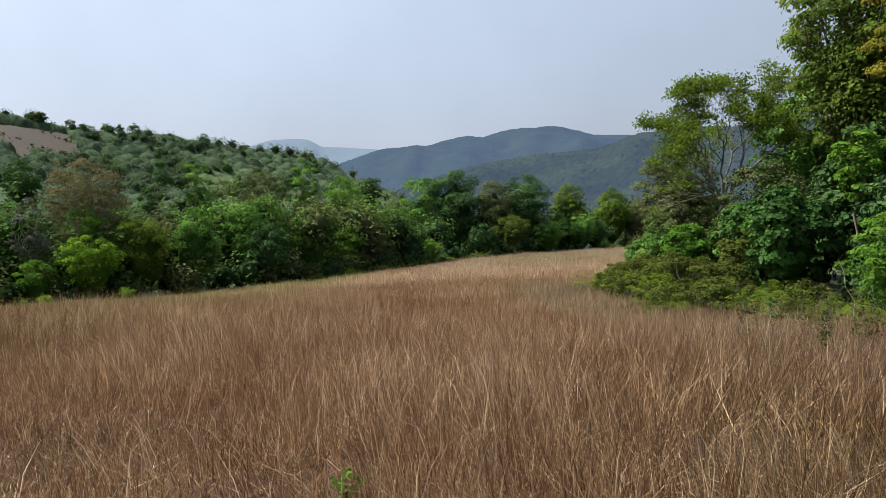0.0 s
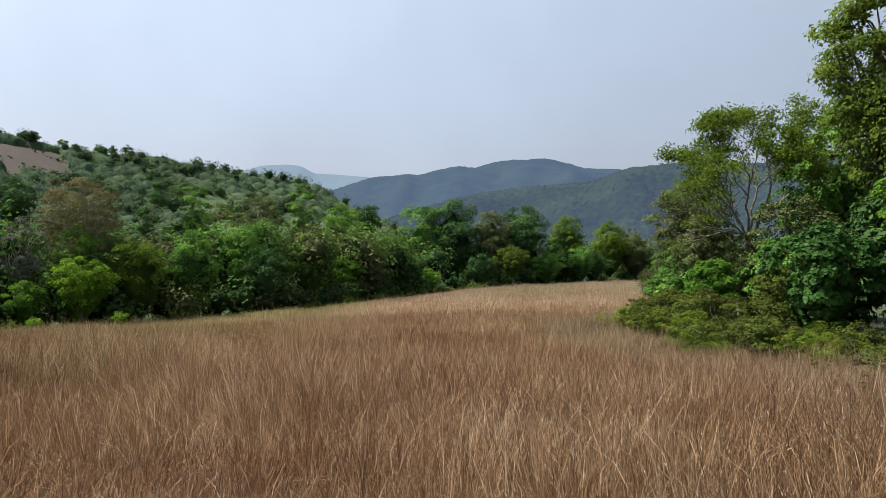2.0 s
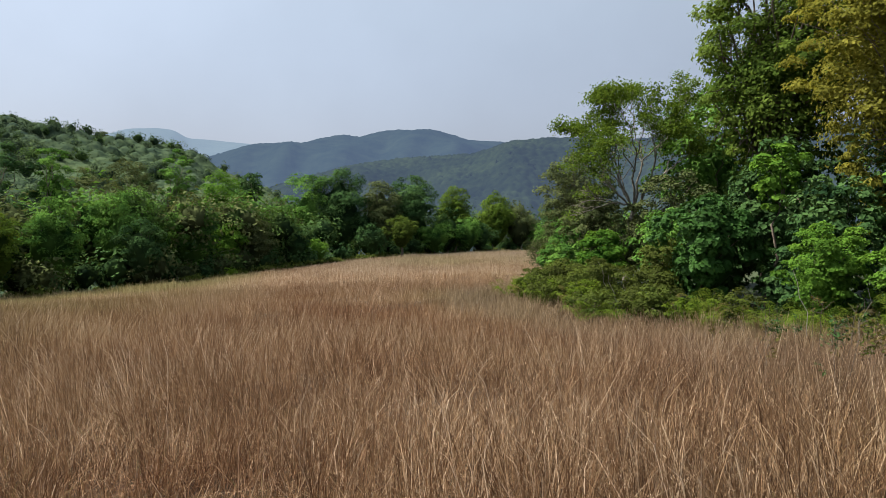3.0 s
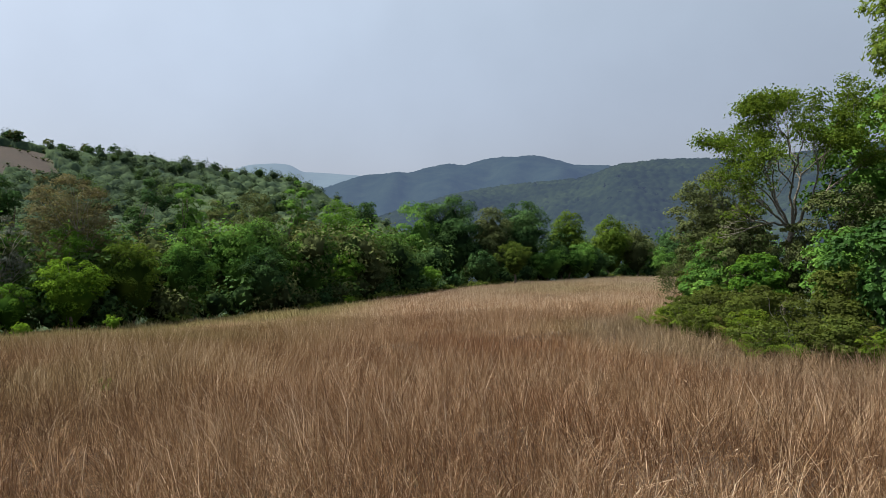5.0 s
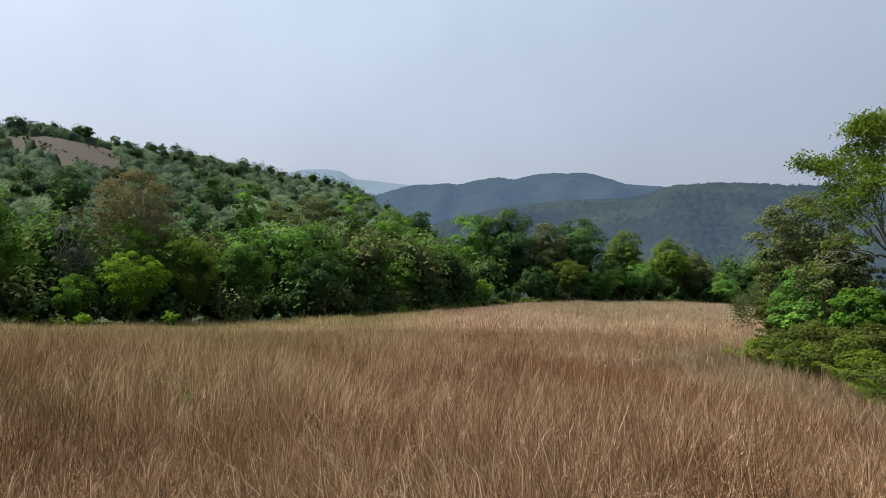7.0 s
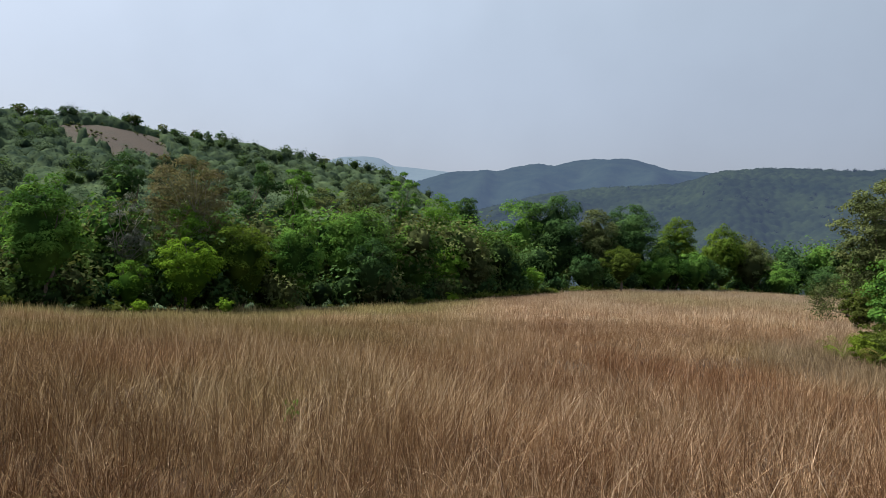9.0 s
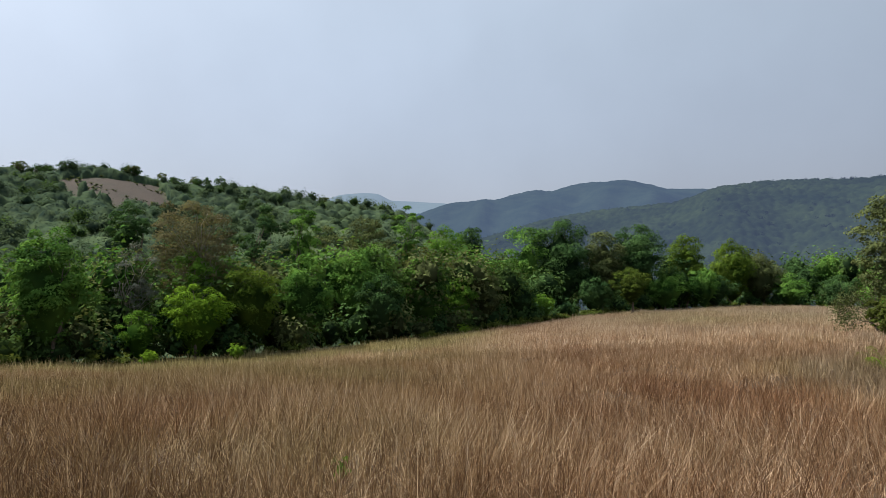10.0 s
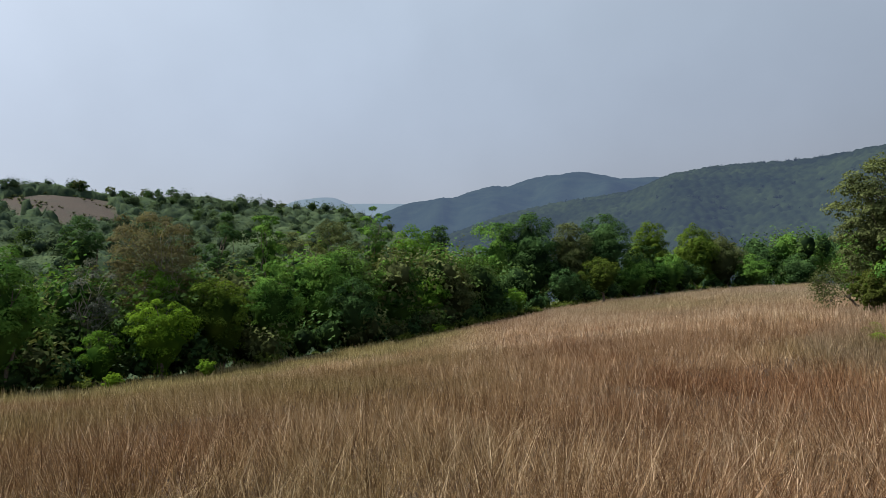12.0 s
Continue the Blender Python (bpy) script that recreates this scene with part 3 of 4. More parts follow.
def edge_wood():
    """The wood along the field's far side, one plant after another."""
    g = dict(name="bush", category="bush", group="bushes of the wood's edge")
    tree(-36.3, 38.9, -0.4, 2.3, "green", 11, 0.0, 40, count=3600, label="leafy green bush beside dry grass", **g)
    tree(-39.5, 42.5, 1.6, 2.4, "green", 111, count=3400, label="leafy green tree beside dry grass")
    tree(-33.8, 43.6, 2.8, 2.5, "green", 12, 0.02, 70, count=7500, label="tall dense dark green tree with leaves to the ground")
    tree(-34.6, 53.5, 4.6, 1.45, "dark", 13, 0.66, 22, lobe=0.36, count=1900, label="slender tree with a small round dark crown", trunk=0.12)
    tree(-29.8, 54.3, 5.3, 3.7, "brown", 14, 0.2, 90, lobe=0.2, count=6500, size=0.23, shell=0.95, twigs=4, label="sparse brownish tree with bare twigs", bark=PALE_BARK)
    tree(-31.8, 49.8, 1.5, 1.9, "grey", 15, 0.12, 36, lobe=0.2, count=3000, size=0.15, shell=0.95, twigs=3, label="grey half-bare shrub with thin twigs", bark=PALE_BARK)
    tree(-36.8, 47.5, 1.2, 1.8, "grey", 115, 0.2, 30, lobe=0.2, count=1900, size=0.16, shell=0.95, twigs=3, label="grey half-bare shrub with thin twigs", bark=PALE_BARK)
    tree(-28.6, 51.6, 1.0, 1.45, "bright", 16, 0.3, 26, count=2000, size=0.2, label="fresh bright green young tree")
    tree(-27.2, 49.2, -0.9, 2.3, "lime", 17, 0.0, 44, count=4600, size=0.2, label="yellow-green bush with dense leaves to the ground", **g)
    tree(-30.2, 47.3, -2.6, 1.3, "bright", 117, 0.0, 22, count=1600, size=0.18, label="low fresh green bush beside dry grass", **g)
    tree(-24.9, 53.5, 0.1, 2.5, "spring", 18, 0.0, 50, count=5200, size=0.22, label="broad green bush with dense crown in dry grass", **g)
    tree(-22.0, 57.3, 0.8, 2.4, "green", 118, 0.0, 50, count=5200, size=0.22, label="broad green bush with a bright top", **g)
    tree(-28.7, 66.8, 5.5, 2.4, "dark", 19, 0.55, 30, lobe=0.3, boughs=True, count=2600, size=0.27, label="tall dark tree with layered open crown")
    tree(-25.6, 67.9, 5.2, 1.8, "green", 20, 0.4, 30, count=2400, size=0.27, label="tall green tree with an upright crown")
    tree(-22.0, 73.1, 4.4, 3.9, "olive", 21, 0.4, 60, lobe=0.22, boughs=True, count=4800, size=0.25, shell=0.8, twigs=2, label="olive-green tree with a wide open crown")
    tree(-18.9, 65.6, 1.4, 3.5, "green", 22, 0.0, 70, count=7500, size=0.25, label="large dark green rounded bush at the field's edge", **g)
    tree(-17.0, 62.8, -1.2, 2.2, "dark", 122, 0.0, 40, count=3600, size=0.24, label="dark green rounded bush at the field's edge", **g)
    tree(-17.2, 80.1, 5.3, 2.0, "green", 23, 0.4, 34, lobe=0.28, count=3000, size=0.28, label="tall narrow green tree above the others")
    tree(-14.2, 91.6, 3.6, 3.1, "bright", 24, count=3400, size=0.32, label="fresh green tree with a rounded crown")
    tree(-11.5, 101.8, 4.1, 2.2, "dark", 25, count=2200, size=0.34, label="dark green tree with a compact crown")
    tree(-14.3, 70.5, 0.3, 3.1, "green", 26, 0.0, 56, count=5600, size=0.26, label="green bush with dense crown", **g)
    tree(-11.0, 74.0, -2.2, 1.8, "bright", 126, 0.0, 30, count=2200, size=0.25, label="fresh green bush beside dry grass", **g)
    tree(-8.4, 77.0, -1.7, 2.5, "olive", 27, 0.0, 44, count=4200, size=0.24, label="round olive-brown bush beside the field", **g)
    tree(-4.8, 84.5, -2.6, 2.6, "dark", 127, 0.0, 40, count=3200, size=0.28, label="dark green bush beside the field", **g)
    tree(-2.0, 86.5, -4.6, 1.9, "bright", 227, 0.0, 30, count=2200, size=0.25, label="fresh green low bush beside the field", **g)
    tree(-3.2, 100.5, 3.9, 3.6, "green", 128, 0.0, 56, lobe=0.34, count=6500, size=0.32, label="green tree with a light top")
    tree(1.6, 101.8, 5.0, 4.7, "dark", 28, 0.0, 80, lobe=0.33, count=10500, size=0.36, label="large dark green tree with a broad crown")
    tree(8.0, 104.5, 3.2, 3.8, "olive", 129, 0.0, 56, lobe=0.34, count=6500, size=0.33, label="olive-green tree with a rounded crown")
    tree(13.3, 106.5, 4.1, 4.4, "dark", 29, 0.0, 70, lobe=0.33, count=9000, size=0.34, label="dark green tree with a broad uneven crown")
    tree(21.2, 109.5, 2.2, 2.9, "spring", 30, 0.0, 44, lobe=0.36, count=5000, size=0.32, label="fresh green upright tree")
    tree(30.0, 116.0, 1.1, 4.0, "spring", 31, 0.0, 60, lobe=0.34, count=7500, size=0.33, twigs=1, label="broad yellow-green tree at the field's end")
    tree(35.0, 117.0, -0.9, 3.6, "olive", 131, 0.0, 50, lobe=0.34, count=6000, size=0.33, label="rounded olive-green tree at the field's end")
    tree(43.3, 124.0, -2.9, 4.4, "dark", 32, 0.0, 50, count=4600, size=0.36, label="low dark green tree at the field's end")
    tree(52.0, 124.0, -3.2, 4.4, "green", 132, 0.0, 50, count=4200, size=0.36, label="low green tree at the field's end")
    tree(5.8, 97.0, -3.2, 3.0, "dark", 331, 0.0, 40, count=3000, size=0.3, label="dark green bush before taller trees", **g)
    tree(16.8, 104.0, -3.0, 3.2, "green", 332, 0.0, 40, count=3000, size=0.3, label="green bush before taller trees", **g)
    tree(25.6, 110.0, -3.6, 3.0, "dark", 333, 0.0, 40, count=3000, size=0.3, label="dark green bush at the field's end", **g)
    tree(38.5, 115.0, -4.0, 3.2, "green", 334, 0.0, 40, count=2800, size=0.3, label="green bush at the field's end", **g)
    tree(47.5, 117.5, -4.4, 3.4, "dark", 335, 0.0, 40, count=2800, size=0.3, label="dark green bush at the field's end", **g)
    tree(-6.5, 92.0, 0.6, 3.2, "green", 336, 0.0, 50, count=3600, size=0.3, label="green tree behind low bushes")
    tree(22.6, 106.0, -2.6, 3.0, "green", 337, 0.0, 44, count=3000, size=0.3, label="green bush at the field's end", **g)
    tree(19.6, 107.5, -1.2, 2.6, "dark", 338, 0.0, 40, count=2600, size=0.3, label="dark green bush at the field's end", **g)
    tree(9.8, 91.8, -1.9, 2.4, "lone", 33, 0.14, 70, lobe=0.27, count=5200, size=0.2, trunk=0.2, sink=0.0, name="small_tree", label="small yellow-green tree standing alone in dry grass", group="lone tree")


edge_wood()


# ---- grass ----
def from_path(x, y):
    """Distance from the trodden line through the field."""
    a, d = np.array([0.0, 0.0]), np.array([-6.9, 8.1])
    t = np.clip(((x - a[0]) * d[0] + (y - a[1]) * d[1]) / (d @ d), 0, 1)
    return np.hypot(x - a[0] - t * d[0], y - a[1] - t * d[1])


def scatter(rng, box, per_m2, near, far):
    x0, y0, x1, y1 = box
    k = int((x1 - x0) * (y1 - y0) * per_m2)
    x, y = rng.uniform(x0, x1, k), rng.uniform(y0, y1, k)
    d = from_path(x, y)
    keep = (d >= near) & (d < far) & (y < field_edge(x) + 1.0) & (x < thicket_x(y) + 1.2)
    keep &= (x < y * 1.05 + 1.5) & (-x - 6.9 < (y - 8.0) * 1.2 + 3.0) & (-x < y * 1.15 + 3.0)
    return x[keep], y[keep]


def clumping(x, y):
    """Drifts of taller and lower grass, 0 to 1."""
    return 0.5 + 0.25 * np.sin(x * 0.71 + 1.7 * np.sin(y * 0.43)) + 0.25 * np.sin(y * 1.13 + 1.4 * np.sin(x * 0.57 + 1))


def olive_drifts(x, y):
    """Where the grass is still greenish, 0 to 1: towards the wood on the one side, beside the thicket on the other."""
    wave = 0.5 + 0.5 * np.sin(x * 0.33 + 1.5 * np.sin(y * 0.21)) * np.sin(y * 0.27 + 1.1 * np.sin(x * 0.19 + 2))
    wood = 1.35 * sm_down(24, 5, field_edge(x) - y) * (1 - sm(-16, -4, x)) + 0.5 * (1 - sm(-11, -3, x)) * sm(6, 16, y)
    side = 0.75 * sm(-2, 10, x) * sm(48, 72, y) + 0.3 * sm(0.5, 4, x) * (1 - sm(5, 9, y))
    side = side + 0.5 * sm_down(6, 2, thicket_x(y) - x) * sm(8, 12, y) * (1 - sm(28, 34, y))
    return np.clip((wood + side) * (0.25 + 1.0 * wave), 0, 0.9)


def straw_drifts(x, y):
    """Where the grass is bleached, 0 to 1: the far end of the field and the strip along the thicket."""
    wave = 0.5 + 0.5 * np.sin(x * 0.21 + y * 0.11 + 1.3 * np.sin(y * 0.13))
    strip = np.interp(y, [6, 10, 14, 20, 30], [17, 13.5, 9.5, 5.5, 3.5])
    beside = sm(0, 1, (strip - thicket_x(y) + x) / (0.45 * strip)) * sm(5, 8, y) * (1 - sm(40, 50, y))
    return np.clip(sm(24, 85, y) * sm(-16, 12, x) * (0.35 + 0.5 * wave) + 0.9 * (0.4 + 0.6 * wave) * beside, 0, 0.88)


def drift_lean(x, y):
    """The way and strength in which wind has laid the stalks, by drifts."""
    way = 2.0 * np.sin(x * 0.43 + 1.3 * np.sin(y * 0.37)) + 1.6 * np.sin(y * 0.51 + x * 0.22)
    return way, 0.07 + 0.07 * np.sin(x * 0.41 + y * 0.29)


def blades(rng, x, y, height, width, lean, way, tone, lift=0.0, bent=True, green=0.0):
    """Ribbons with a bend (or plain slivers): stalks, leaf blades and seed heads."""
    k = len(x)
    z = land(x, y) - 0.02 + lift
    a = rng.uniform(0, 2 * np.pi, k)
    side = np.stack([np.cos(a), np.sin(a), np.zeros(k)], 1)
    off = np.clip(lean, 0, 1.5) * height
    wind, push = drift_lean(x, y)
    bend = np.stack([np.cos(way) * off + np.cos(wind) * push * height, np.sin(way) * off + np.sin(wind) * push * height, np.zeros(k)], 1)
    foot = np.stack([x, y, z], 1)
    up = np.array([0, 0, 1.0])
    wv = (width * rng.uniform(0.6, 1.4, k))[:, None]
    rise = (height * np.sqrt(np.clip(1 - lean ** 2 * 0.6, 0.08, 1)))[:, None]
    tip = foot + bend + up * rise
    tone = np.clip(tone, 0, 1)
    if not bent:
        v = np.stack([foot - side * wv / 2, foot + side * wv / 2, tip], 1).reshape(-1, 3)
        f = np.arange(3 * k).reshape(-1, 3)
        m = 3
    else:
        mid = foot + bend * 0.38 + up * rise * rng.uniform(0.55, 0.78, k)[:, None] + rng.normal(0, 1, (k, 3)) * (0.055 * height / (1 + lean))[:, None]
        v = np.stack([foot - side * wv / 2, foot + side * wv / 2, mid - side * wv * 0.45, mid + side * wv * 0.45, tip], 1).reshape(-1, 3)
        i = np.arange(k)[:, None] * 5
        f = np.concatenate([i + [0, 1, 3], i + [0, 3, 2], i + [2, 3, 4]])
        m = 5
    return v, f, np.repeat(tone, m), np.repeat(np.maximum(olive_drifts(x, y), green), m), np.repeat(straw_drifts(x, y), m)


def make_grass():
    """Tussocks whose stalks fan out, laid straws between them, and airy seed heads and broken bits caught in the tangle."""
    rng = np.random.default_rng(77)
    out = []
    for box, dense, near, far, w, per, spread in (((-16, -1, 9, 17), 33, 0.0, 5.0, 0.0042, 34, 0.10), ((-26, 0, 17, 24), 24, 5.0, 12.0, 0.0088, 22, 0.14),
                                                  ((-50, 2, 27, 46), 14, 12.0, 32.0, 0.0145, 17, 0.20), ((-75, 25, 48, 120), 6.4, 32.0, 130.0, 0.026, 13, 0.32)):
        cx, cy = scatter(rng, box, dense, near, far)
        n = len(cx)
        c = clumping(cx, cy)
        trod = 0.56 + 0.44 * sm(0.8, 4.2, from_path(cx, cy))
        vigour = rng.lognormal(-0.05, 0.28 if near < 12 else 0.16, n) * (0.6 + 0.65 * c) * trod
        # lower drifts toned darker as shaded hollows, besides each tussock's random tone
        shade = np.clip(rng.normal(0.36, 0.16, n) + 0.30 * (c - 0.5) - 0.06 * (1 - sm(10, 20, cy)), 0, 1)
        at = np.repeat(np.arange(n), per)
        k = len(at)
        dx, dy = rng.normal(0, spread, k), rng.normal(0, spread, k)
        x, y = cx[at] + dx, cy[at] + dy
        kind = rng.random(k)
        short, tall, laid = kind < 0.42, kind > 0.95, (kind > 0.42) & (kind < 0.42 + (0.16 if near < 12 else 0.06))
        h = np.where(short, rng.uniform(0.10, 0.36, k), rng.uniform(0.36, 0.74, k) * vigour[at])
        h = np.clip(np.where(tall, h * 1.22, h), 0.08, 1.0)
        way = np.arctan2(dy, dx) + rng.normal(0, 0.7, k)
        lean = np.clip(np.hypot(dx, dy) / spread * 0.2, 0, 0.6) + np.abs(rng.normal(0, 0.17, k))
        lean = np.where(short, rng.uniform(0.3, 1.4, k), np.where(laid, rng.uniform(0.7, 1.5, k), lean))
        straw = rng.random(k) < np.clip(0.06 + 0.40 * shade[at], 0.05, 0.5)
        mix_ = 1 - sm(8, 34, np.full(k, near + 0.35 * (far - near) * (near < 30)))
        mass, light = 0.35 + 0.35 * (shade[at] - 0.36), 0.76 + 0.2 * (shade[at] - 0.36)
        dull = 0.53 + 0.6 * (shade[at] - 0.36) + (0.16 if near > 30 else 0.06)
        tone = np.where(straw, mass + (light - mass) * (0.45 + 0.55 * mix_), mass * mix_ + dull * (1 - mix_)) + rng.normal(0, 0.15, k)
        tone += np.where(tall | laid, 0.12 * mix_, np.where(short, 0.02, 0.0))
        if near > 11:
            h = h * 0.84
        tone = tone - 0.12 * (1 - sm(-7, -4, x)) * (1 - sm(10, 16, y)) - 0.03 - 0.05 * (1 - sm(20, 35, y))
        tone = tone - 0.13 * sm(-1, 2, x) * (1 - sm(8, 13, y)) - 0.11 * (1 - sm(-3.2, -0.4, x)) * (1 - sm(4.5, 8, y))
        fresh = np.where(short & (rng.random(k) < 0.10), 0.8, 0.0) * (1 - sm(3, 9, from_path(x, y)))
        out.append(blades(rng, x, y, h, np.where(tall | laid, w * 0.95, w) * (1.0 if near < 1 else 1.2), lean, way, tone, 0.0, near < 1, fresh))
        if near < 12:
            m = int(k * (0.75 if near < 1 else 0.4))
            pick = rng.integers(0, k, m)
            fx, fy = x[pick] + rng.normal(0, 0.06, m), y[pick] + rng.normal(0, 0.06, m)
            up = rng.uniform(0.04, 0.62, m) * vigour[at][pick]
            size = rng.uniform(0.010, 0.030, m) * (1 + 0.08 * near)
            out.append(blades(rng, fx, fy, size, size * 0.2, rng.uniform(0.1, 1.5, m), rng.uniform(0, 6.28, m), rng.normal(0.52, 0.2, m), up, False))
    # matted litter and low shoots over the soil along the trodden line
    x, y = scatter(rng, (-16, -1, 9, 17), 640, 0.0, 4.5)
    k = len(x)
    shoot = np.where(rng.random(k) < 0.16, 0.75, 0.0)
    out.append(blades(rng, x, y, rng.uniform(0.06, 0.24, k), 0.006, rng.uniform(0.5, 1.5, k), rng.uniform(0, 6.28, k), rng.normal(0.4, 0.2, k) - 0.3 * (shoot > 0), rng.uniform(0.0, 0.10, k), False, shoot))
    # bundles of long straws that have fallen over
    cx, cy = scatter(rng, (-18, -1, 12, 20), 3.2, 0.0, 9.0)
    at = np.repeat(np.arange(len(cx)), 9)
    k = len(at)
    way = rng.uniform(0, 6.28, len(cx))[at] + rng.normal(0, 0.22, k)
    flat = rng.uniform(0.5, 1.4, len(cx))[at] + rng.normal(0, 0.15, k)
    x, y = cx[at] + rng.normal(0, 0.07, k), cy[at] + rng.normal(0, 0.07, k)
    out.append(blades(rng, x, y, rng.uniform(0.4, 0.85, k) * (0.7 + 0.3 * sm(0.8, 4.2, from_path(x, y))), 0.0034, flat, way, rng.normal(0.68, 0.16, k)))
    # the field goes on behind the walker
    for box, total in (((-20, -12, 13, 21), 55000), ((-40, -26, 22, 30), 45000)):
        x, y = rng.uniform(box[0], box[2], total), rng.uniform(box[1], box[3], total)
        ahead = (x < y * 1.05 + 1.5) & (-x - 6.9 < (y - 8.0) * 1.2 + 3.0) & (-x < y * 1.15 + 3.0)
        keep = ~ahead & (x < thicket_x(y) + 1.0)
        x, y = x[keep], y[keep]
        k = len(x)
        out.append(blades(rng, x, y, rng.uniform(0.25, 0.7, k), 0.012, np.abs(rng.normal(0, 0.5, k)), rng.uniform(0, 6.28, k), rng.normal(0.4, 0.25, k), 0.0, False))
    at, vs, fs, ts, gs, ss = 0, [], [], [], [], []
    for v, f, t, g, st in out:
        vs.append(v), fs.append(f + at), ts.append(t), gs.append(g), ss.append(st)
        at += len(v)
    me = raw_mesh("dry_grass", np.concatenate(vs), np.concatenate(fs), GRASS, np.concatenate(ts))
    me.attributes.new("green", "FLOAT", "POINT").data.foreach_set("value", np.concatenate(gs).astype(np.float32))
    me.attributes.new("straw", "FLOAT", "POINT").data.foreach_set("value", np.concatenate(ss).astype(np.float32))
    return tagged(new("dry_grass", me), "tall dry reddish-brown grass with straw stalks on the field", "grass", kind="stuff")


make_grass()


# ---- thicket beside the field ----
def branching(rng, base, aim, length, radius, depth, wood, tips, spread=0.6, droop=0.0):
    """Limbs that fork again and again; gathers tubes and the ends of the twigs."""
    aim = unit(np.asarray(aim, float))
    end = base + aim * length
    wood.append(limb(rng, base, end, radius, radius * 0.62, 0.03, 5))
    if depth == 0:
        tips.append((end, aim))
        return
    for k in range(rng.integers(2, 4) if depth > 1 else 3):
        d = unit(aim + rng.normal(0, spread, 3) + [0, 0, 0.12 - droop])
        branching(rng, end if k else base + aim * length * rng.uniform(0.55, 0.95), d, length * rng.uniform(0.58, 0.82), radius * 0.6, depth - 1, wood, tips, spread, droop)


def airy_tree():
    """A tree with bare limbs to be seen through its open crown."""
    rng = np.random.default_rng(41)
    x, y = 13.3, 31.2
    base = float(land(x, y)) - 0.1
    thing = tagged(new("tree"), "open-crowned tree with pale bare limbs and sparse green leaves", "tree", "trees of the thicket")
    thing.location = (x, y, base)
    H = 7.8 - base
    fork = np.array([0.15, 0.0, 0.36 * H])
    part("trunk", raw_mesh("trunk", *limb(rng, (0, 0, -0.2), fork, 0.17, 0.13, 0.0), LIMB_BARK, smooth=True), thing)
    tips = []
    for aim, length in (((-0.45, 0.1, 1.0), 1.95), ((-0.15, -0.3, 1.2), 2.3), ((0.3, 0.2, 1.2), 2.4), ((0.75, -0.1, 0.9), 2.0), ((-0.8, -0.2, 0.65), 1.35), ((-0.25, 0.5, 1.1), 2.0), ((-1.0, -0.1, 0.15), 1.3), ((0.2, -0.6, 0.8), 1.7)):
        wood = []
        branching(rng, fork + [0, 0, rng.uniform(-0.5, 0.3)], aim, length, 0.06, 4, wood, tips, 0.42)
        part("branch", raw_mesh("branch", *joined(wood), LIMB_BARK, smooth=True), thing)
    ends = np.array([t[0] for t in tips])
    out = np.linalg.norm((ends - [0, 0, 0.55 * H]) / [3.0, 3.0, 0.42 * H], axis=1)
    ends = ends[rng.random(len(ends)) < np.clip((out - 0.42) * 2.4, 0.06, 1) * (0.12 + 0.88 * sm(0.48 * H, 0.72 * H, ends[:, 2]))]
    k = 95
    p = np.repeat(ends, k, 0) + rng.normal(0, 1, (len(ends) * k, 3)) * [0.24, 0.24, 0.13]
    v, f = leaves(rng, p, rng.normal(0, 0.6, p.shape) + [0, 0, 0.8], 0.14, 0.5)
    tint = np.repeat(np.repeat(rng.random(len(ends)) * 0.6, k) + rng.random(len(p)) * 0.4, 4)
    part("crown", raw_mesh("crown", v, f, LEAF["spring"], tint), thing, "sparse yellow-green leaves")


def leaning_sapling():
    rng = np.random.default_rng(43)
    x, y = 16.6, 47.9
    base = float(land(x, y)) - 0.1
    thing = tagged(new("small_tree"), "small crooked tree leaning over the dry grass", "tree", "trees of the thicket")
    thing.location = (x, y, base)
    wood, tips = [], []
    knee = np.array([-0.75, 0.0, 0.75])
    wood.append(limb(rng, (0, 0, -0.2), knee, 0.1, 0.07, 0.05))
    for aim in ((-0.6, 0.2, 0.7), (0.1, -0.3, 0.9), (0.5, 0.3, 0.8), (-0.9, -0.2, 0.25), (0.0, 0.5, 1.0)):
        branching(rng, knee, aim, 0.95, 0.035, 3, wood, tips, 0.5)
    part("trunk", raw_mesh("trunk", *joined(wood), BARK, smooth=True), thing)
    ends = np.array([t[0] for t in tips])
    p = np.repeat(ends, 30, 0) + rng.normal(0, 0.2, (len(ends) * 30, 3))
    v, f = leaves(rng, p, rng.normal(0, 0.6, p.shape) + [0, 0, 0.7], 0.13, 0.5)
    part("crown", raw_mesh("crown", v, f, LEAF["olive"], np.repeat(rng.random(len(p)), 4)), thing)


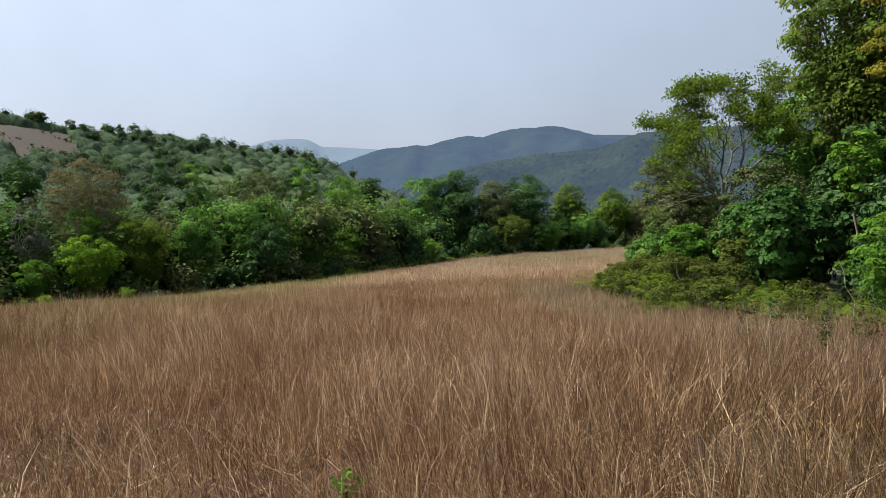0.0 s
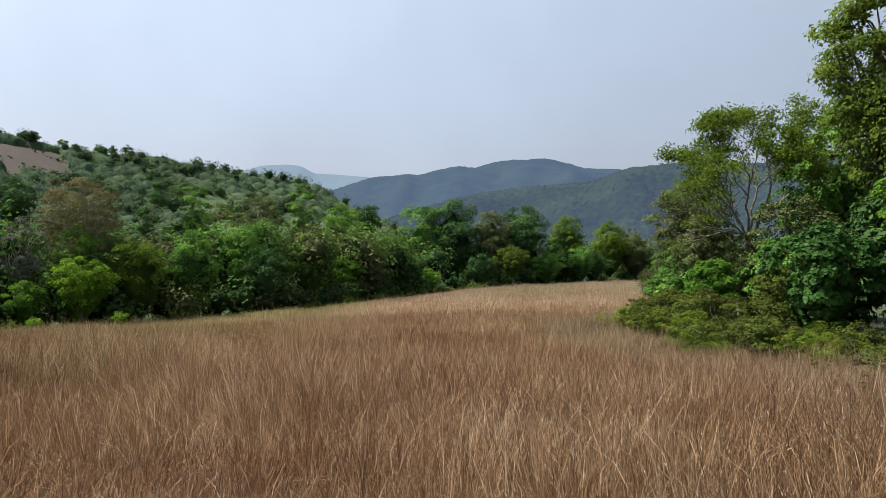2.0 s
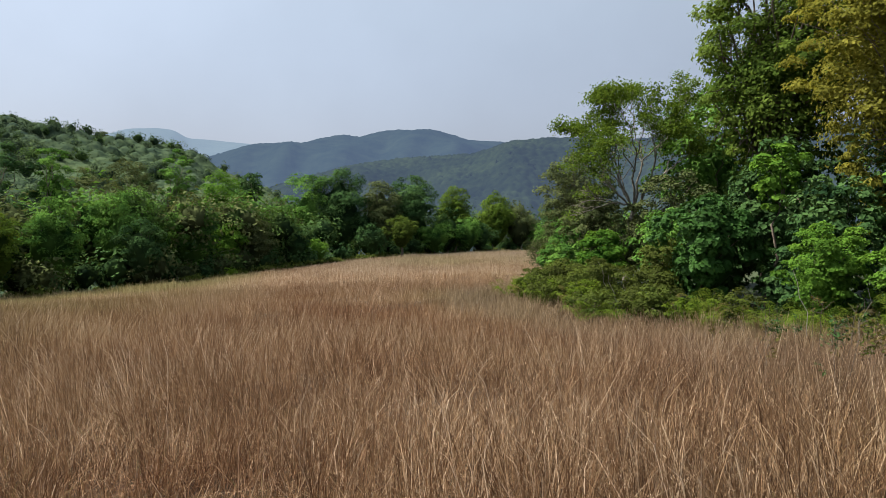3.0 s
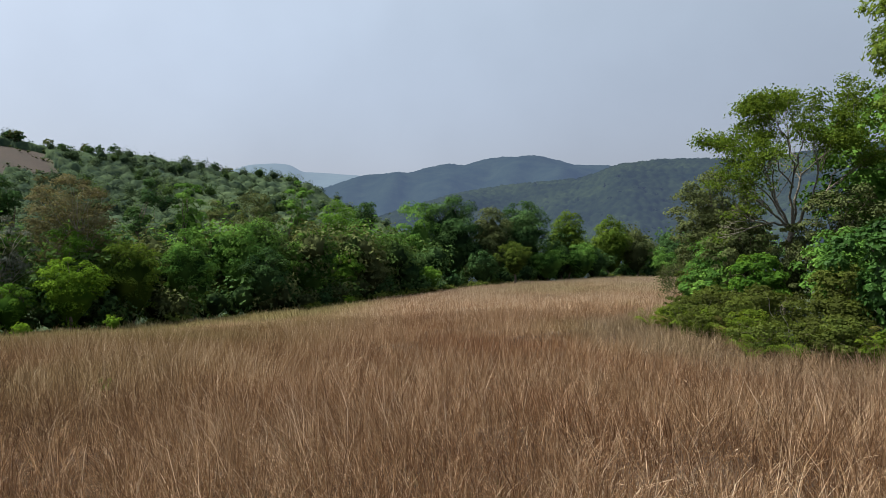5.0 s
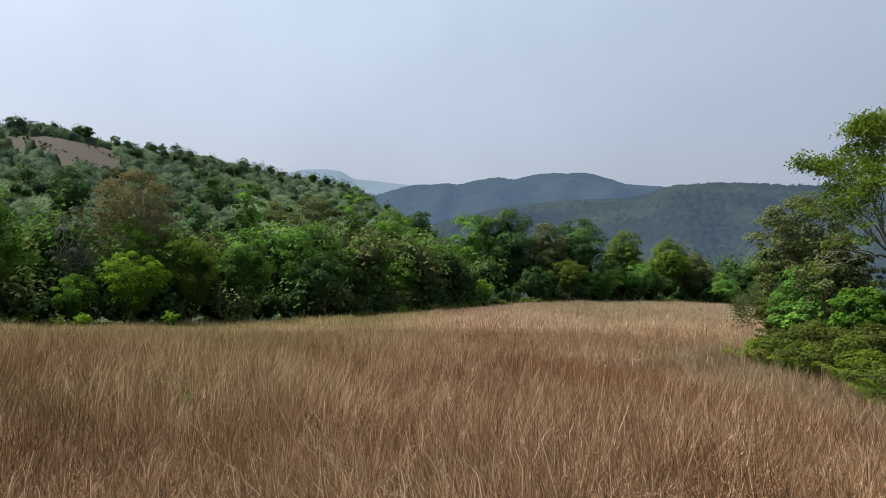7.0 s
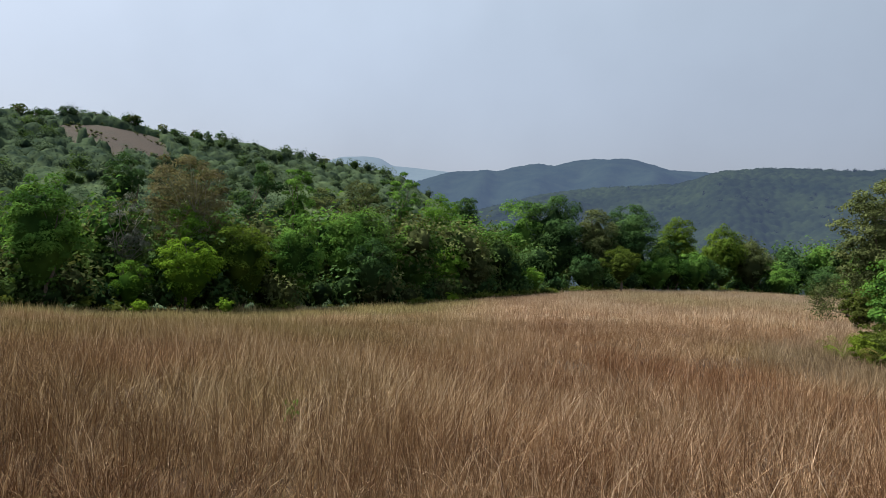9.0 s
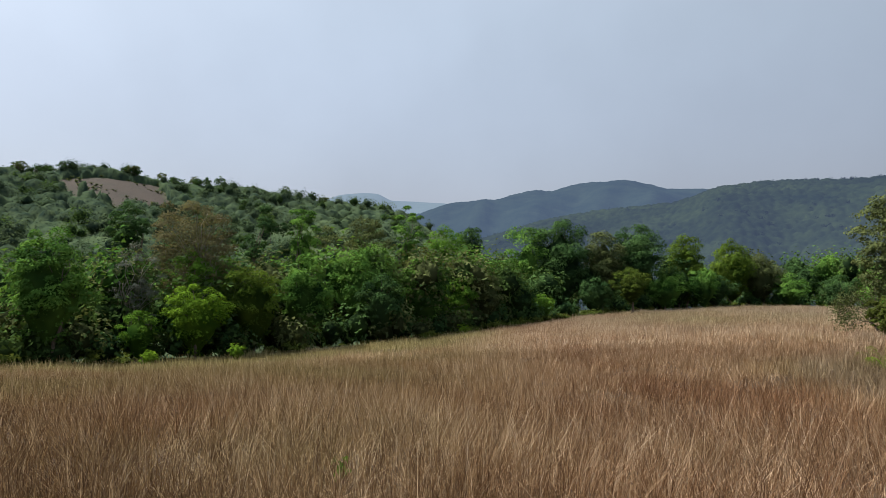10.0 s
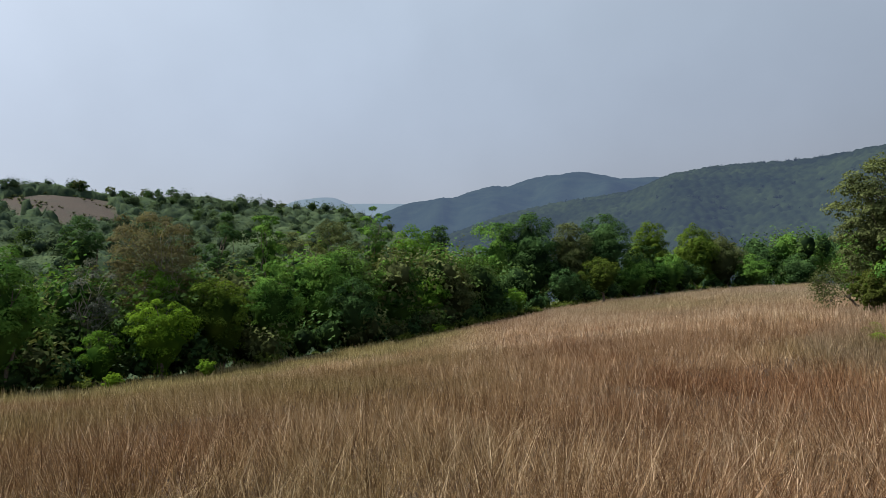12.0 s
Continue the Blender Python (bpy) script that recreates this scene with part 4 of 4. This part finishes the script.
def frond_mesh(rng, name, length, mat):
    """One fern frond: an arching stalk with paired leaflets."""
    k = 20
    t = np.linspace(0, 1, k)
    spine = np.stack([t * length * 0.8, 0 * t, length * (0.75 * np.sin(t * 2.1) - 0.12 * t ** 3)], 1)
    pieces = [tube(spine, np.linspace(0.007, 0.002, k), 4)]
    vs, fs = [], []
    for j in range(2, k):
        s = length * 0.27 * math.sin(min(1, (1.12 - t[j]) * 1.15) * 1.5) ** 1.2
        for side in (-1, 1):
            for m in range(3):
                c = spine[j] + np.array([0.02 * m, side * s * (0.16 + 0.30 * m), -0.10 * s * m])
                tip = c + np.array([0.32 * s, side * s * 0.32, -0.05 * s])
                w = np.array([0.17 * s * (1 - 0.2 * m), -side * 0.05 * s, 0.0])
                i = len(vs)
                vs += [c - w * 0.5, c + w * 0.5, tip]
                fs.append((i, i + 1, i + 2))
    pieces.append((np.array(vs), np.array(fs)))
    v, f = joined(pieces)
    return raw_mesh(name, v, f, mat, np.clip(rng.normal(0.5, 0.25, len(v)), 0, 1))


def ferns():
    rng = np.random.default_rng(9)
    kinds = {n: [frond_mesh(rng, "frond", s, LEAF[n]) for s in (0.65, 0.85, 1.05)] for n in ("fern", "dryfern")}
    for row, (inset, gap) in enumerate(((0.1, 0.7), (0.9, 0.62), (1.7, 0.75), (2.5, 0.95))):
        for y in np.arange(12.6, 31.0, gap):
            yy = y + rng.normal(0, 0.25)
            x = float(thicket_x(yy)) + inset + rng.normal(0, 0.4)
            if rng.random() < (0.35 if row == 0 else 0.1) + 0.45 * (yy > 20.5):
                continue
            dry = rng.random() < (0.35 if row < 2 else 0.12)
            thing = tagged(new("fern"), "browning bracken fern at the thicket's foot" if dry else "green bracken fern at the thicket's foot", "fern", "bracken ferns")
            thing.location = (x, yy, float(land(x, yy)) - 0.03 + 0.1 * row)
            turn, size = rng.uniform(0, 360), rng.uniform(0.6, 1.25)
            for j in range(8):
                fr = part("frond", kinds["dryfern" if dry and rng.random() < 0.8 else "fern"][rng.integers(3)], thing)
                fr.matrix_basis = pose(0, 0, 0, rng.normal(0, 12), rng.uniform(-18, 24), turn + j * 45 + rng.normal(0, 14)) @ Matrix.Scale(size * rng.uniform(0.8, 1.15), 4)


def weeds():
    """Tall weeds with dark stems among the grass beside the thicket, and dead pale stalks."""
    rng = np.random.default_rng(15)
    for k in range(34):
        x, y = (rng.uniform(4.2, 7.6), rng.uniform(7.0, 10.6)) if k < 20 else (rng.uniform(6.0, 9.4), rng.uniform(10.5, 14.5))
        if x > float(thicket_x(y)) - 0.3:
            x -= 2.0
        h = rng.uniform(0.75, 1.25)
        thing = tagged(new("weed"), "tall leafy weed with a dark stem in dry grass", "weed", "weeds beside the thicket")
        thing.location = (x, y, float(land(x, y)))
        top = np.array([rng.normal(0, 0.12), rng.normal(0, 0.12), h])
        wood = [limb(rng, (0, 0, -0.05), top, 0.007, 0.003, 0.0)]
        at = []
        for j in range(rng.integers(4, 8)):
            a = top * rng.uniform(0.35, 0.95)
            b = a + np.array([rng.normal(0, 0.13), rng.normal(0, 0.13), rng.uniform(0.06, 0.2)])
            wood.append(limb(rng, a, b, 0.004, 0.002, 0.02, 4))
            at += [a + (b - a) * q for q in rng.uniform(0.2, 1.0, 9)]
        part("stem", raw_mesh("stem", *joined(wood), BARK, smooth=True), thing)
        p = np.array(at) + rng.normal(0, 0.025, (len(at), 3))
        v, f = leaves(rng, p, rng.normal(0, 0.6, p.shape) + [0, 0, 0.6], 0.065, 0.5)
        tagged(part("foliage", raw_mesh("foliage", v, f, LEAF[("lowbrush", "dryfern", "dark")[k % 3]], np.repeat(rng.random(len(p)), 4)), thing), kind="stuff")
    for x, y, h in ((9.6, 15.0, 1.7), (10.1, 14.1, 1.4), (9.2, 24.4, 1.9), (8.6, 22.6, 1.5), (8.0, 27.6, 1.3)):
        rng2 = np.random.default_rng(int(x * 10))
        stalk = raw_mesh("dry_stalk", *limb(rng2, (0, 0, -0.1), (rng2.normal(0, 0.3), rng2.normal(0, 0.2), h), 0.012, 0.005, 0.02), PALE_BARK, smooth=True)
        ob = tagged(new("dry_stalk", stalk), "dead pale stalk standing among bracken", "stalk", "dead stalks")
        ob.location = (x, y, float(land(x, y)))
    for x, y, h in ((-0.68, 4.14, 0.25), (-7.5, 13.5, 0.3)):
        tree(x, y, float(land(x, y)) + h, 0.13, "bright", int(abs(x * 100)), 0.2, 14, count=70, size=0.06, trunk=0.006, sink=0.03, name="green_sprig", label="small fresh green sprig among dry grass", category="plant", group="sprigs in the grass")
    for x, y, h in ((-23.5, 47.4, 1.2), (-10.2, 68.6, 1.1), (-27.9, 44.6, 1.0)):
        tree(x, y, float(land(x, y)) + h, 0.6, "lime", int(abs(x * 10)), 0.1, 20, count=420, size=0.15, trunk=0.02, name="bush", label="small yellow-green bush in dry grass", category="bush", group="bushes of the wood's edge")


def thicket():
    g = "trees of the thicket"
    b = dict(name="bush", category="bush", group="bushes of the thicket")
    tree(17.3, 26.0, 12.6, 4.6, "canopy", 51, 0.18, 200, lobe=0.17, count=50000, size=0.16, fine=True, trunk=0.3, shell=0.6, twigs=1, label="tall broad-leaved tree with a dense dark green crown", group=g)
    tree(16.4, 20.0, 11.6, 3.2, "yellow", 52, 0.16, 230, lobe=0.17, count=48000, size=0.12, fine=True, trunk=0.13, shell=0.7, label="tall tree with yellowing drooping leaves", group=g)
    tree(11.6, 22.1, 1.5, 2.1, "broad", 53, 0.0, 54, lobe=0.24, count=9500, size=0.185, trunk=0.08, label="bush with large glossy dark green leaves", **b)
    tree(12.2, 17.4, 0.75, 1.35, "bright", 54, 0.0, 60, lobe=0.2, count=12000, size=0.09, trunk=0.05, label="fresh bright green shrub behind bracken", **b)
    tree(13.2, 15.4, 1.1, 1.5, "bright", 55, 0.0, 60, lobe=0.2, count=12500, size=0.09, trunk=0.05, label="fresh bright green shrub behind bracken", **b)
    tree(10.9, 29.2, -0.1, 1.45, "bright", 56, 0.0, 40, lobe=0.24, count=4600, size=0.15, trunk=0.05, label="light green shrub beside the dry field", **b)
    tree(10.2, 32.6, -1.0, 1.2, "green", 57, 0.0, 30, count=2600, size=0.16, trunk=0.05, label="low green shrub beside the dry field", **b)
    tree(8.8, 28.4, -1.35, 1.6, "lowbrush", 58, 0.0, 40, lobe=0.24, count=5200, size=0.12, trunk=0.04, twigs=1, label="low tangled brush at the thicket's tip", **b)
    tree(9.3, 25.6, -1.0, 1.6, "lowbrush", 59, 0.0, 40, lobe=0.24, count=5200, size=0.12, trunk=0.04, twigs=1, label="low tangled green brush with dry stems", **b)
    tree(14.0, 22.0, 3.3, 0.95, "bright", 60, 0.55, 20, count=2000, size=0.18, trunk=0.06, label="climbing plant with fresh bright leaves", **b)
    tree(13.9, 28.2, 2.6, 2.1, "olive", 61, 0.0, 60, lobe=0.22, count=10000, size=0.12, trunk=0.08, shell=0.8, twigs=1, label="small-leaved olive-green bush under the trees", **b)
    tree(13.0, 30.4, 0.9, 1.4, "olive", 62, 0.0, 50, lobe=0.22, count=7000, size=0.12, trunk=0.06, shell=0.8, twigs=2, label="small-leaved twiggy bush under an open tree", **b)
    tree(15.9, 44.0, 4.3, 3.2, "olive", 63, 0.0, 110, lobe=0.22, count=20000, size=0.15, trunk=0.12, shell=0.8, twigs=1, label="small-leaved olive-green tree beside the field", group=g)
    tree(13.6, 42.0, -1.7, 1.5, "lowbrush", 163, 0.0, 50, lobe=0.24, count=6000, size=0.13, trunk=0.05, twigs=1, label="low yellow-green brush before an olive-green tree", **b)
    tree(13.4, 37.5, 0.4, 2.1, "green", 64, 0.0, 50, count=6000, size=0.16, trunk=0.07, label="green bush beside the dry field", **b)
    tree(19.5, 52.0, -0.4, 2.5, "green", 65, 0.0, 50, count=5200, size=0.18, trunk=0.08, label="leafy green bush beside the dry field", **b)
    tree(24.5, 60.0, -1.0, 2.8, "green", 66, 0.0, 50, count=4600, size=0.22, trunk=0.08, label="leafy green bush beside the dry field", **b)
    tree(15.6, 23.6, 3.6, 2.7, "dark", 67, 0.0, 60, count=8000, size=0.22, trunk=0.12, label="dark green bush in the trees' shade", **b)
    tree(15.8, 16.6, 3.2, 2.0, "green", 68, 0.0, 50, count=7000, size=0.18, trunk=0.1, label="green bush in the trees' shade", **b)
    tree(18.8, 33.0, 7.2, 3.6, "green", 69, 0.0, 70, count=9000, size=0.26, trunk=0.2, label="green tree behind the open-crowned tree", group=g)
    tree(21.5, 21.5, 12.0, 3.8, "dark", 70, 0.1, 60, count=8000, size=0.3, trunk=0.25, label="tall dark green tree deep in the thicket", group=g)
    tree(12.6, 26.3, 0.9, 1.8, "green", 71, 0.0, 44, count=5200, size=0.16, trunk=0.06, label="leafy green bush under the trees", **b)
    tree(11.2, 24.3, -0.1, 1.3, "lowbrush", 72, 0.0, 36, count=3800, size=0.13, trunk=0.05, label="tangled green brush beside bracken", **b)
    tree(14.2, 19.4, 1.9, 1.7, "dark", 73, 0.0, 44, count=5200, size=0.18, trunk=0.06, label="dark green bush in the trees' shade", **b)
    tree(7.8, 26.4, -1.8, 1.0, "lowbrush", 74, 0.0, 30, count=2600, size=0.11, trunk=0.03, label="low tangled brush with brownish leaves", **b)
    tree(10.0, 22.6, -1.0, 1.1, "lowbrush", 75, 0.0, 30, count=3000, size=0.12, trunk=0.04, label="low tangled green brush beside bracken", **b)
    tree(12.6, 34.2, 1.9, 1.7, "olive", 76, 0.0, 60, count=9500, size=0.13, trunk=0.06, twigs=1, label="small-leaved twiggy bush beside the field", **b)
    # filler bushes added in dark leaves to close bright gaps and deepen shade
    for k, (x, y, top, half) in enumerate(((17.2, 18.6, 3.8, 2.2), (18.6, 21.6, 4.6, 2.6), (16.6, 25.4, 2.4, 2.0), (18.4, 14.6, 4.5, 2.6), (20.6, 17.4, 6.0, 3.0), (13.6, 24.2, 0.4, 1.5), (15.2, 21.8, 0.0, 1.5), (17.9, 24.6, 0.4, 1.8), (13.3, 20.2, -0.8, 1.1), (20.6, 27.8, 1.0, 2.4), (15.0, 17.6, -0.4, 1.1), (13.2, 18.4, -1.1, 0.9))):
        tree(x, y, top, half, "dark", 770 + k, 0.0, 50, count=4200, size=0.2, trunk=0.1, label="dark green filler bush deepening the thicket's shade", **b)
    rng = np.random.default_rng(88)
    for k in range(22):
        y = 19.0 + 12.0 * (k + 0.5) / 22 + rng.normal(0, 0.3)
        x = float(thicket_x(y)) + rng.uniform(0.3, 2.4)
        high = rng.uniform(0.75, 1.25)
        tree(x, y, float(land(x, y)) + high, rng.uniform(0.6, 1.0), ("lowbrush", "fern", "lowbrush", "weed")[k % 4], 800 + k, 0.0, 26, lobe=0.26, count=1500, size=0.095, trunk=0.02, twigs=1, label="low tangled brush with small green leaves" if k % 4 else "low tangled brush with browning leaves", **b)
    airy_tree()
    leaning_sapling()


thicket()
ferns()
weeds()


# ---- woods on the slopes ----
def woodland(name, label, seed, xs, ys, half, height, mat, count, leaf, pads=14, sink=0.5, low=0.08, zs=None):
    """A wood seen from afar, one mesh for all its trees."""
    rng = np.random.default_rng(seed)
    kinds = []
    for _ in range(7):
        L = fit_lobes(plant_lobes(rng, 1.0, 1.0, low, pads, 0.34), 1.0, 1.0)
        p, nrm, pick, d = crown_points(rng, L, count, 0.2)
        kinds.append((p, nrm, rng.random(len(L))[pick]))
    n = len(xs)
    zs = (land(xs, ys) if zs is None else zs) - sink
    which, turn = rng.integers(0, 7, n), rng.uniform(0, 6.28, n)
    P, N, S = np.zeros((n, count, 3)), np.zeros((n, count, 3)), np.zeros((n, count))
    for i in range(n):
        p, nrm, lobe_tone = kinds[which[i]]
        c, s_ = math.cos(turn[i]), math.sin(turn[i])
        P[i] = np.stack([xs[i] + half[i] * (p[:, 0] * c - p[:, 1] * s_), ys[i] + half[i] * (p[:, 0] * s_ + p[:, 1] * c), zs[i] + height[i] * p[:, 2]], 1)
        N[i] = np.stack([nrm[:, 0] * c - nrm[:, 1] * s_, nrm[:, 0] * s_ + nrm[:, 1] * c, nrm[:, 2]], 1)
        S[i] = rng.uniform(0.1, 0.8) + 0.15 * lobe_tone + rng.random(count) * 0.1
    v, f = leaves(rng, P.reshape(-1, 3), N.reshape(-1, 3), np.repeat(half * leaf, count), 0.8, plain=True)
    tone = np.repeat(S.ravel(), 3)
    # one light-blocking core per tree, tinted darkest for its inner shade
    core = [shade_core(rng, half[i], low * height[i], height[i], 0.46) for i in range(n)]
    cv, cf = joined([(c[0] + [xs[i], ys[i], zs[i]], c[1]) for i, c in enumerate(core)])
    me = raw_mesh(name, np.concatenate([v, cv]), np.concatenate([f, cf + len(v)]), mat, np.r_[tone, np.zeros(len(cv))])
    return tagged(new(name, me), label, "woodland", kind="stuff")


def slopes():
    rng = np.random.default_rng(21)
    # tall trees behind the wood's edge, of several kinds
    for seed, leaf, total in ((22, "wood", 130), (27, "dark", 80), (28, "olive", 60), (29, "green", 50)):
        x = np.r_[rng.uniform(-66, 70, total // 2), rng.uniform(-58, -6, total - total // 2)]
        y = field_edge(x) + rng.uniform(5, 44, total)
        half = rng.uniform(2.2, 3.9, total)
        top = rng.uniform(-1.5, 2.8, total) - 1.5 * sm(-5, 30, x)
        high = np.clip(top - land(x, y), 5, 17)
        woodland("woodland", "dense green woodland behind the field's edge", seed, x, y, half, high, LEAF[leaf], 500, 0.12, 34, low=0.35)
    # low filler growth under the trees, mostly dark-leaved to deepen the shade there
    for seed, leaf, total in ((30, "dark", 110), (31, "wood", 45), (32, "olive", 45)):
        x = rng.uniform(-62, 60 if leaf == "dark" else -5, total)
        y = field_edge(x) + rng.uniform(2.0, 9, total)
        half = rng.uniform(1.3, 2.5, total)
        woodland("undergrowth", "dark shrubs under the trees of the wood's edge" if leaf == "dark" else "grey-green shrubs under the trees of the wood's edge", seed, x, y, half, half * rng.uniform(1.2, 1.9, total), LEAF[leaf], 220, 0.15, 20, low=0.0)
    # crowns that stand out of the hillside's canopy, in groves
    for seed, leaf, total in ((23, "grove", 200), (33, "hill", 160), (34, "wood", 70)):
        r, az = np.sqrt(rng.uniform(90 ** 2, 345 ** 2, total)), rng.uniform(-52, 4, total)
        x, y = CENTRE[0] + r * np.sin(np.radians(az)), CENTRE[1] + r * np.cos(np.radians(az))
        grove = np.sin(x * 0.047 + 1.6 * np.sin(y * 0.031)) + np.sin(y * 0.052 + 1.5 * np.sin(x * 0.043 + 2))
        keep = ((hill_bare(r, az) < 0.3) | (rng.random(total) < 0.02)) & (y > field_edge(x) + 34) & (land(x, y) > -30) & ((grove > -0.5) | (rng.random(total) < 0.25))
        x, y = x[keep], y[keep]
        half = rng.uniform(1.6, 4.2, len(x))
        woodland("woodland", "green trees standing out of a hillside wood", seed, x, y, half, half * 0.9 + rng.uniform(1.8, 4.6, len(x)), LEAF[leaf], 210, 0.16, 14, low=0.1)
    # the large crowns of the wood below the hill's crest
    for seed, leaf, total in ((35, "grove", 220), (36, "wood", 90), (37, "hill", 170)):
        r, az = np.sqrt(rng.uniform(100 ** 2, 332 ** 2, total)), -54 + 46 * rng.random(total) ** 1.3
        keep = hill_bare(r, az) < 0.2
        r, az = r[keep], np.radians(az[keep])
        half = rng.uniform(2.4, 4.6, len(r))
        woodland("woodland", "large-crowned green trees on a hillside", seed, CENTRE[0] + r * np.sin(az), CENTRE[1] + r * np.cos(az), half, half * 1.1 + rng.uniform(2.0, 4.5, len(r)), LEAF[leaf], 320, 0.12, 22, low=0.12)
    # low shrubs on the hill's open meadow
    r, az = rng.uniform(250, 334, 700), rng.uniform(-41, -26, 700)
    bare = hill_bare(r, az)
    keep = (bare > 0.1) & ((np.sin(r * 0.21 + az * 1.3) > 0.75) | (bare < 0.85))
    r, az = r[keep], np.radians(az[keep])
    half = rng.uniform(0.4, 1.2, len(r))
    woodland("undergrowth", "dark low shrubs scattered on a brown hill meadow", 26, CENTRE[0] + r * np.sin(az), CENTRE[1] + r * np.cos(az), half, half * rng.uniform(1.0, 1.7, len(r)), LEAF["olive"], 60, 0.3, 8, 0.1)
    # weeds and low growth between field and wood
    x = rng.uniform(-45, 45, 520)
    y = field_edge(x) + rng.uniform(-1.0, 5.0, 520)
    keep = (rng.random(520) < 0.15) | ((x > -14) & (x < 9))
    x, y = x[keep], y[keep]
    half = rng.uniform(0.35, 0.9, len(x))
    woodland("undergrowth", "low light green weeds between field and wood", 25, x, y, half, half * rng.uniform(0.8, 1.5, len(x)), LEAF["weed"], 70, 0.26, 8, 0.05)

    # crowns along the crest of the mountainside across the valley, and on its lower slopes
    for seed, total, t0, t1, h0, h1 in ((38, 240, 0.985, 1.0, 0.8, 4.2), (39, 300, 0.05, 0.7, 1.0, 3.5)):
        deg, tt = rng.uniform(-2, 46, total), rng.uniform(t0, t1, total)
        d = 330 + 470 * tt
        half = rng.uniform(1.6, 4.2, total) * (0.75 if t0 > 0.9 else 1.0)
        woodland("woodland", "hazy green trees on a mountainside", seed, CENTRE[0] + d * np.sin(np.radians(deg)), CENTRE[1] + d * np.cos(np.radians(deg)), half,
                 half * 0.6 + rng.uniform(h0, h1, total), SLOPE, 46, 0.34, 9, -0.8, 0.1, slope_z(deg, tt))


slopes()


def ridge_trees():
    """Single trees that stand out along the hill's crest."""
    rng = np.random.default_rng(97)
    spots = [(-17.5, 330, 6.5, 2.6), (-16.4, 332, 5.0, 3.0), (-26.6, 330, 5.0, 3.4), (-11.3, 310, 5.0, 2.6)]
    for az in np.arange(-46, -24.5, 0.8):
        spots.append((az + rng.normal(0, 0.35), rng.uniform(326, 338), rng.uniform(3.6, 6.8), rng.uniform(1.8, 3.8)))
    for k, (az, r, high, half) in enumerate(spots):
        x, y = CENTRE[0] + r * math.sin(radians(az)), CENTRE[1] + r * math.cos(radians(az))
        tree(x, y, float(land(x, y)) + high, half, ("dark", "olive", "dark")[k % 3], 90 + k, 0.2, 22, lobe=0.34, count=420, size=0.7, trunk=0.3, label="tall dark tree standing out on the hill's crest", group="trees on the hill's crest", sink=0.5)


ridge_trees()
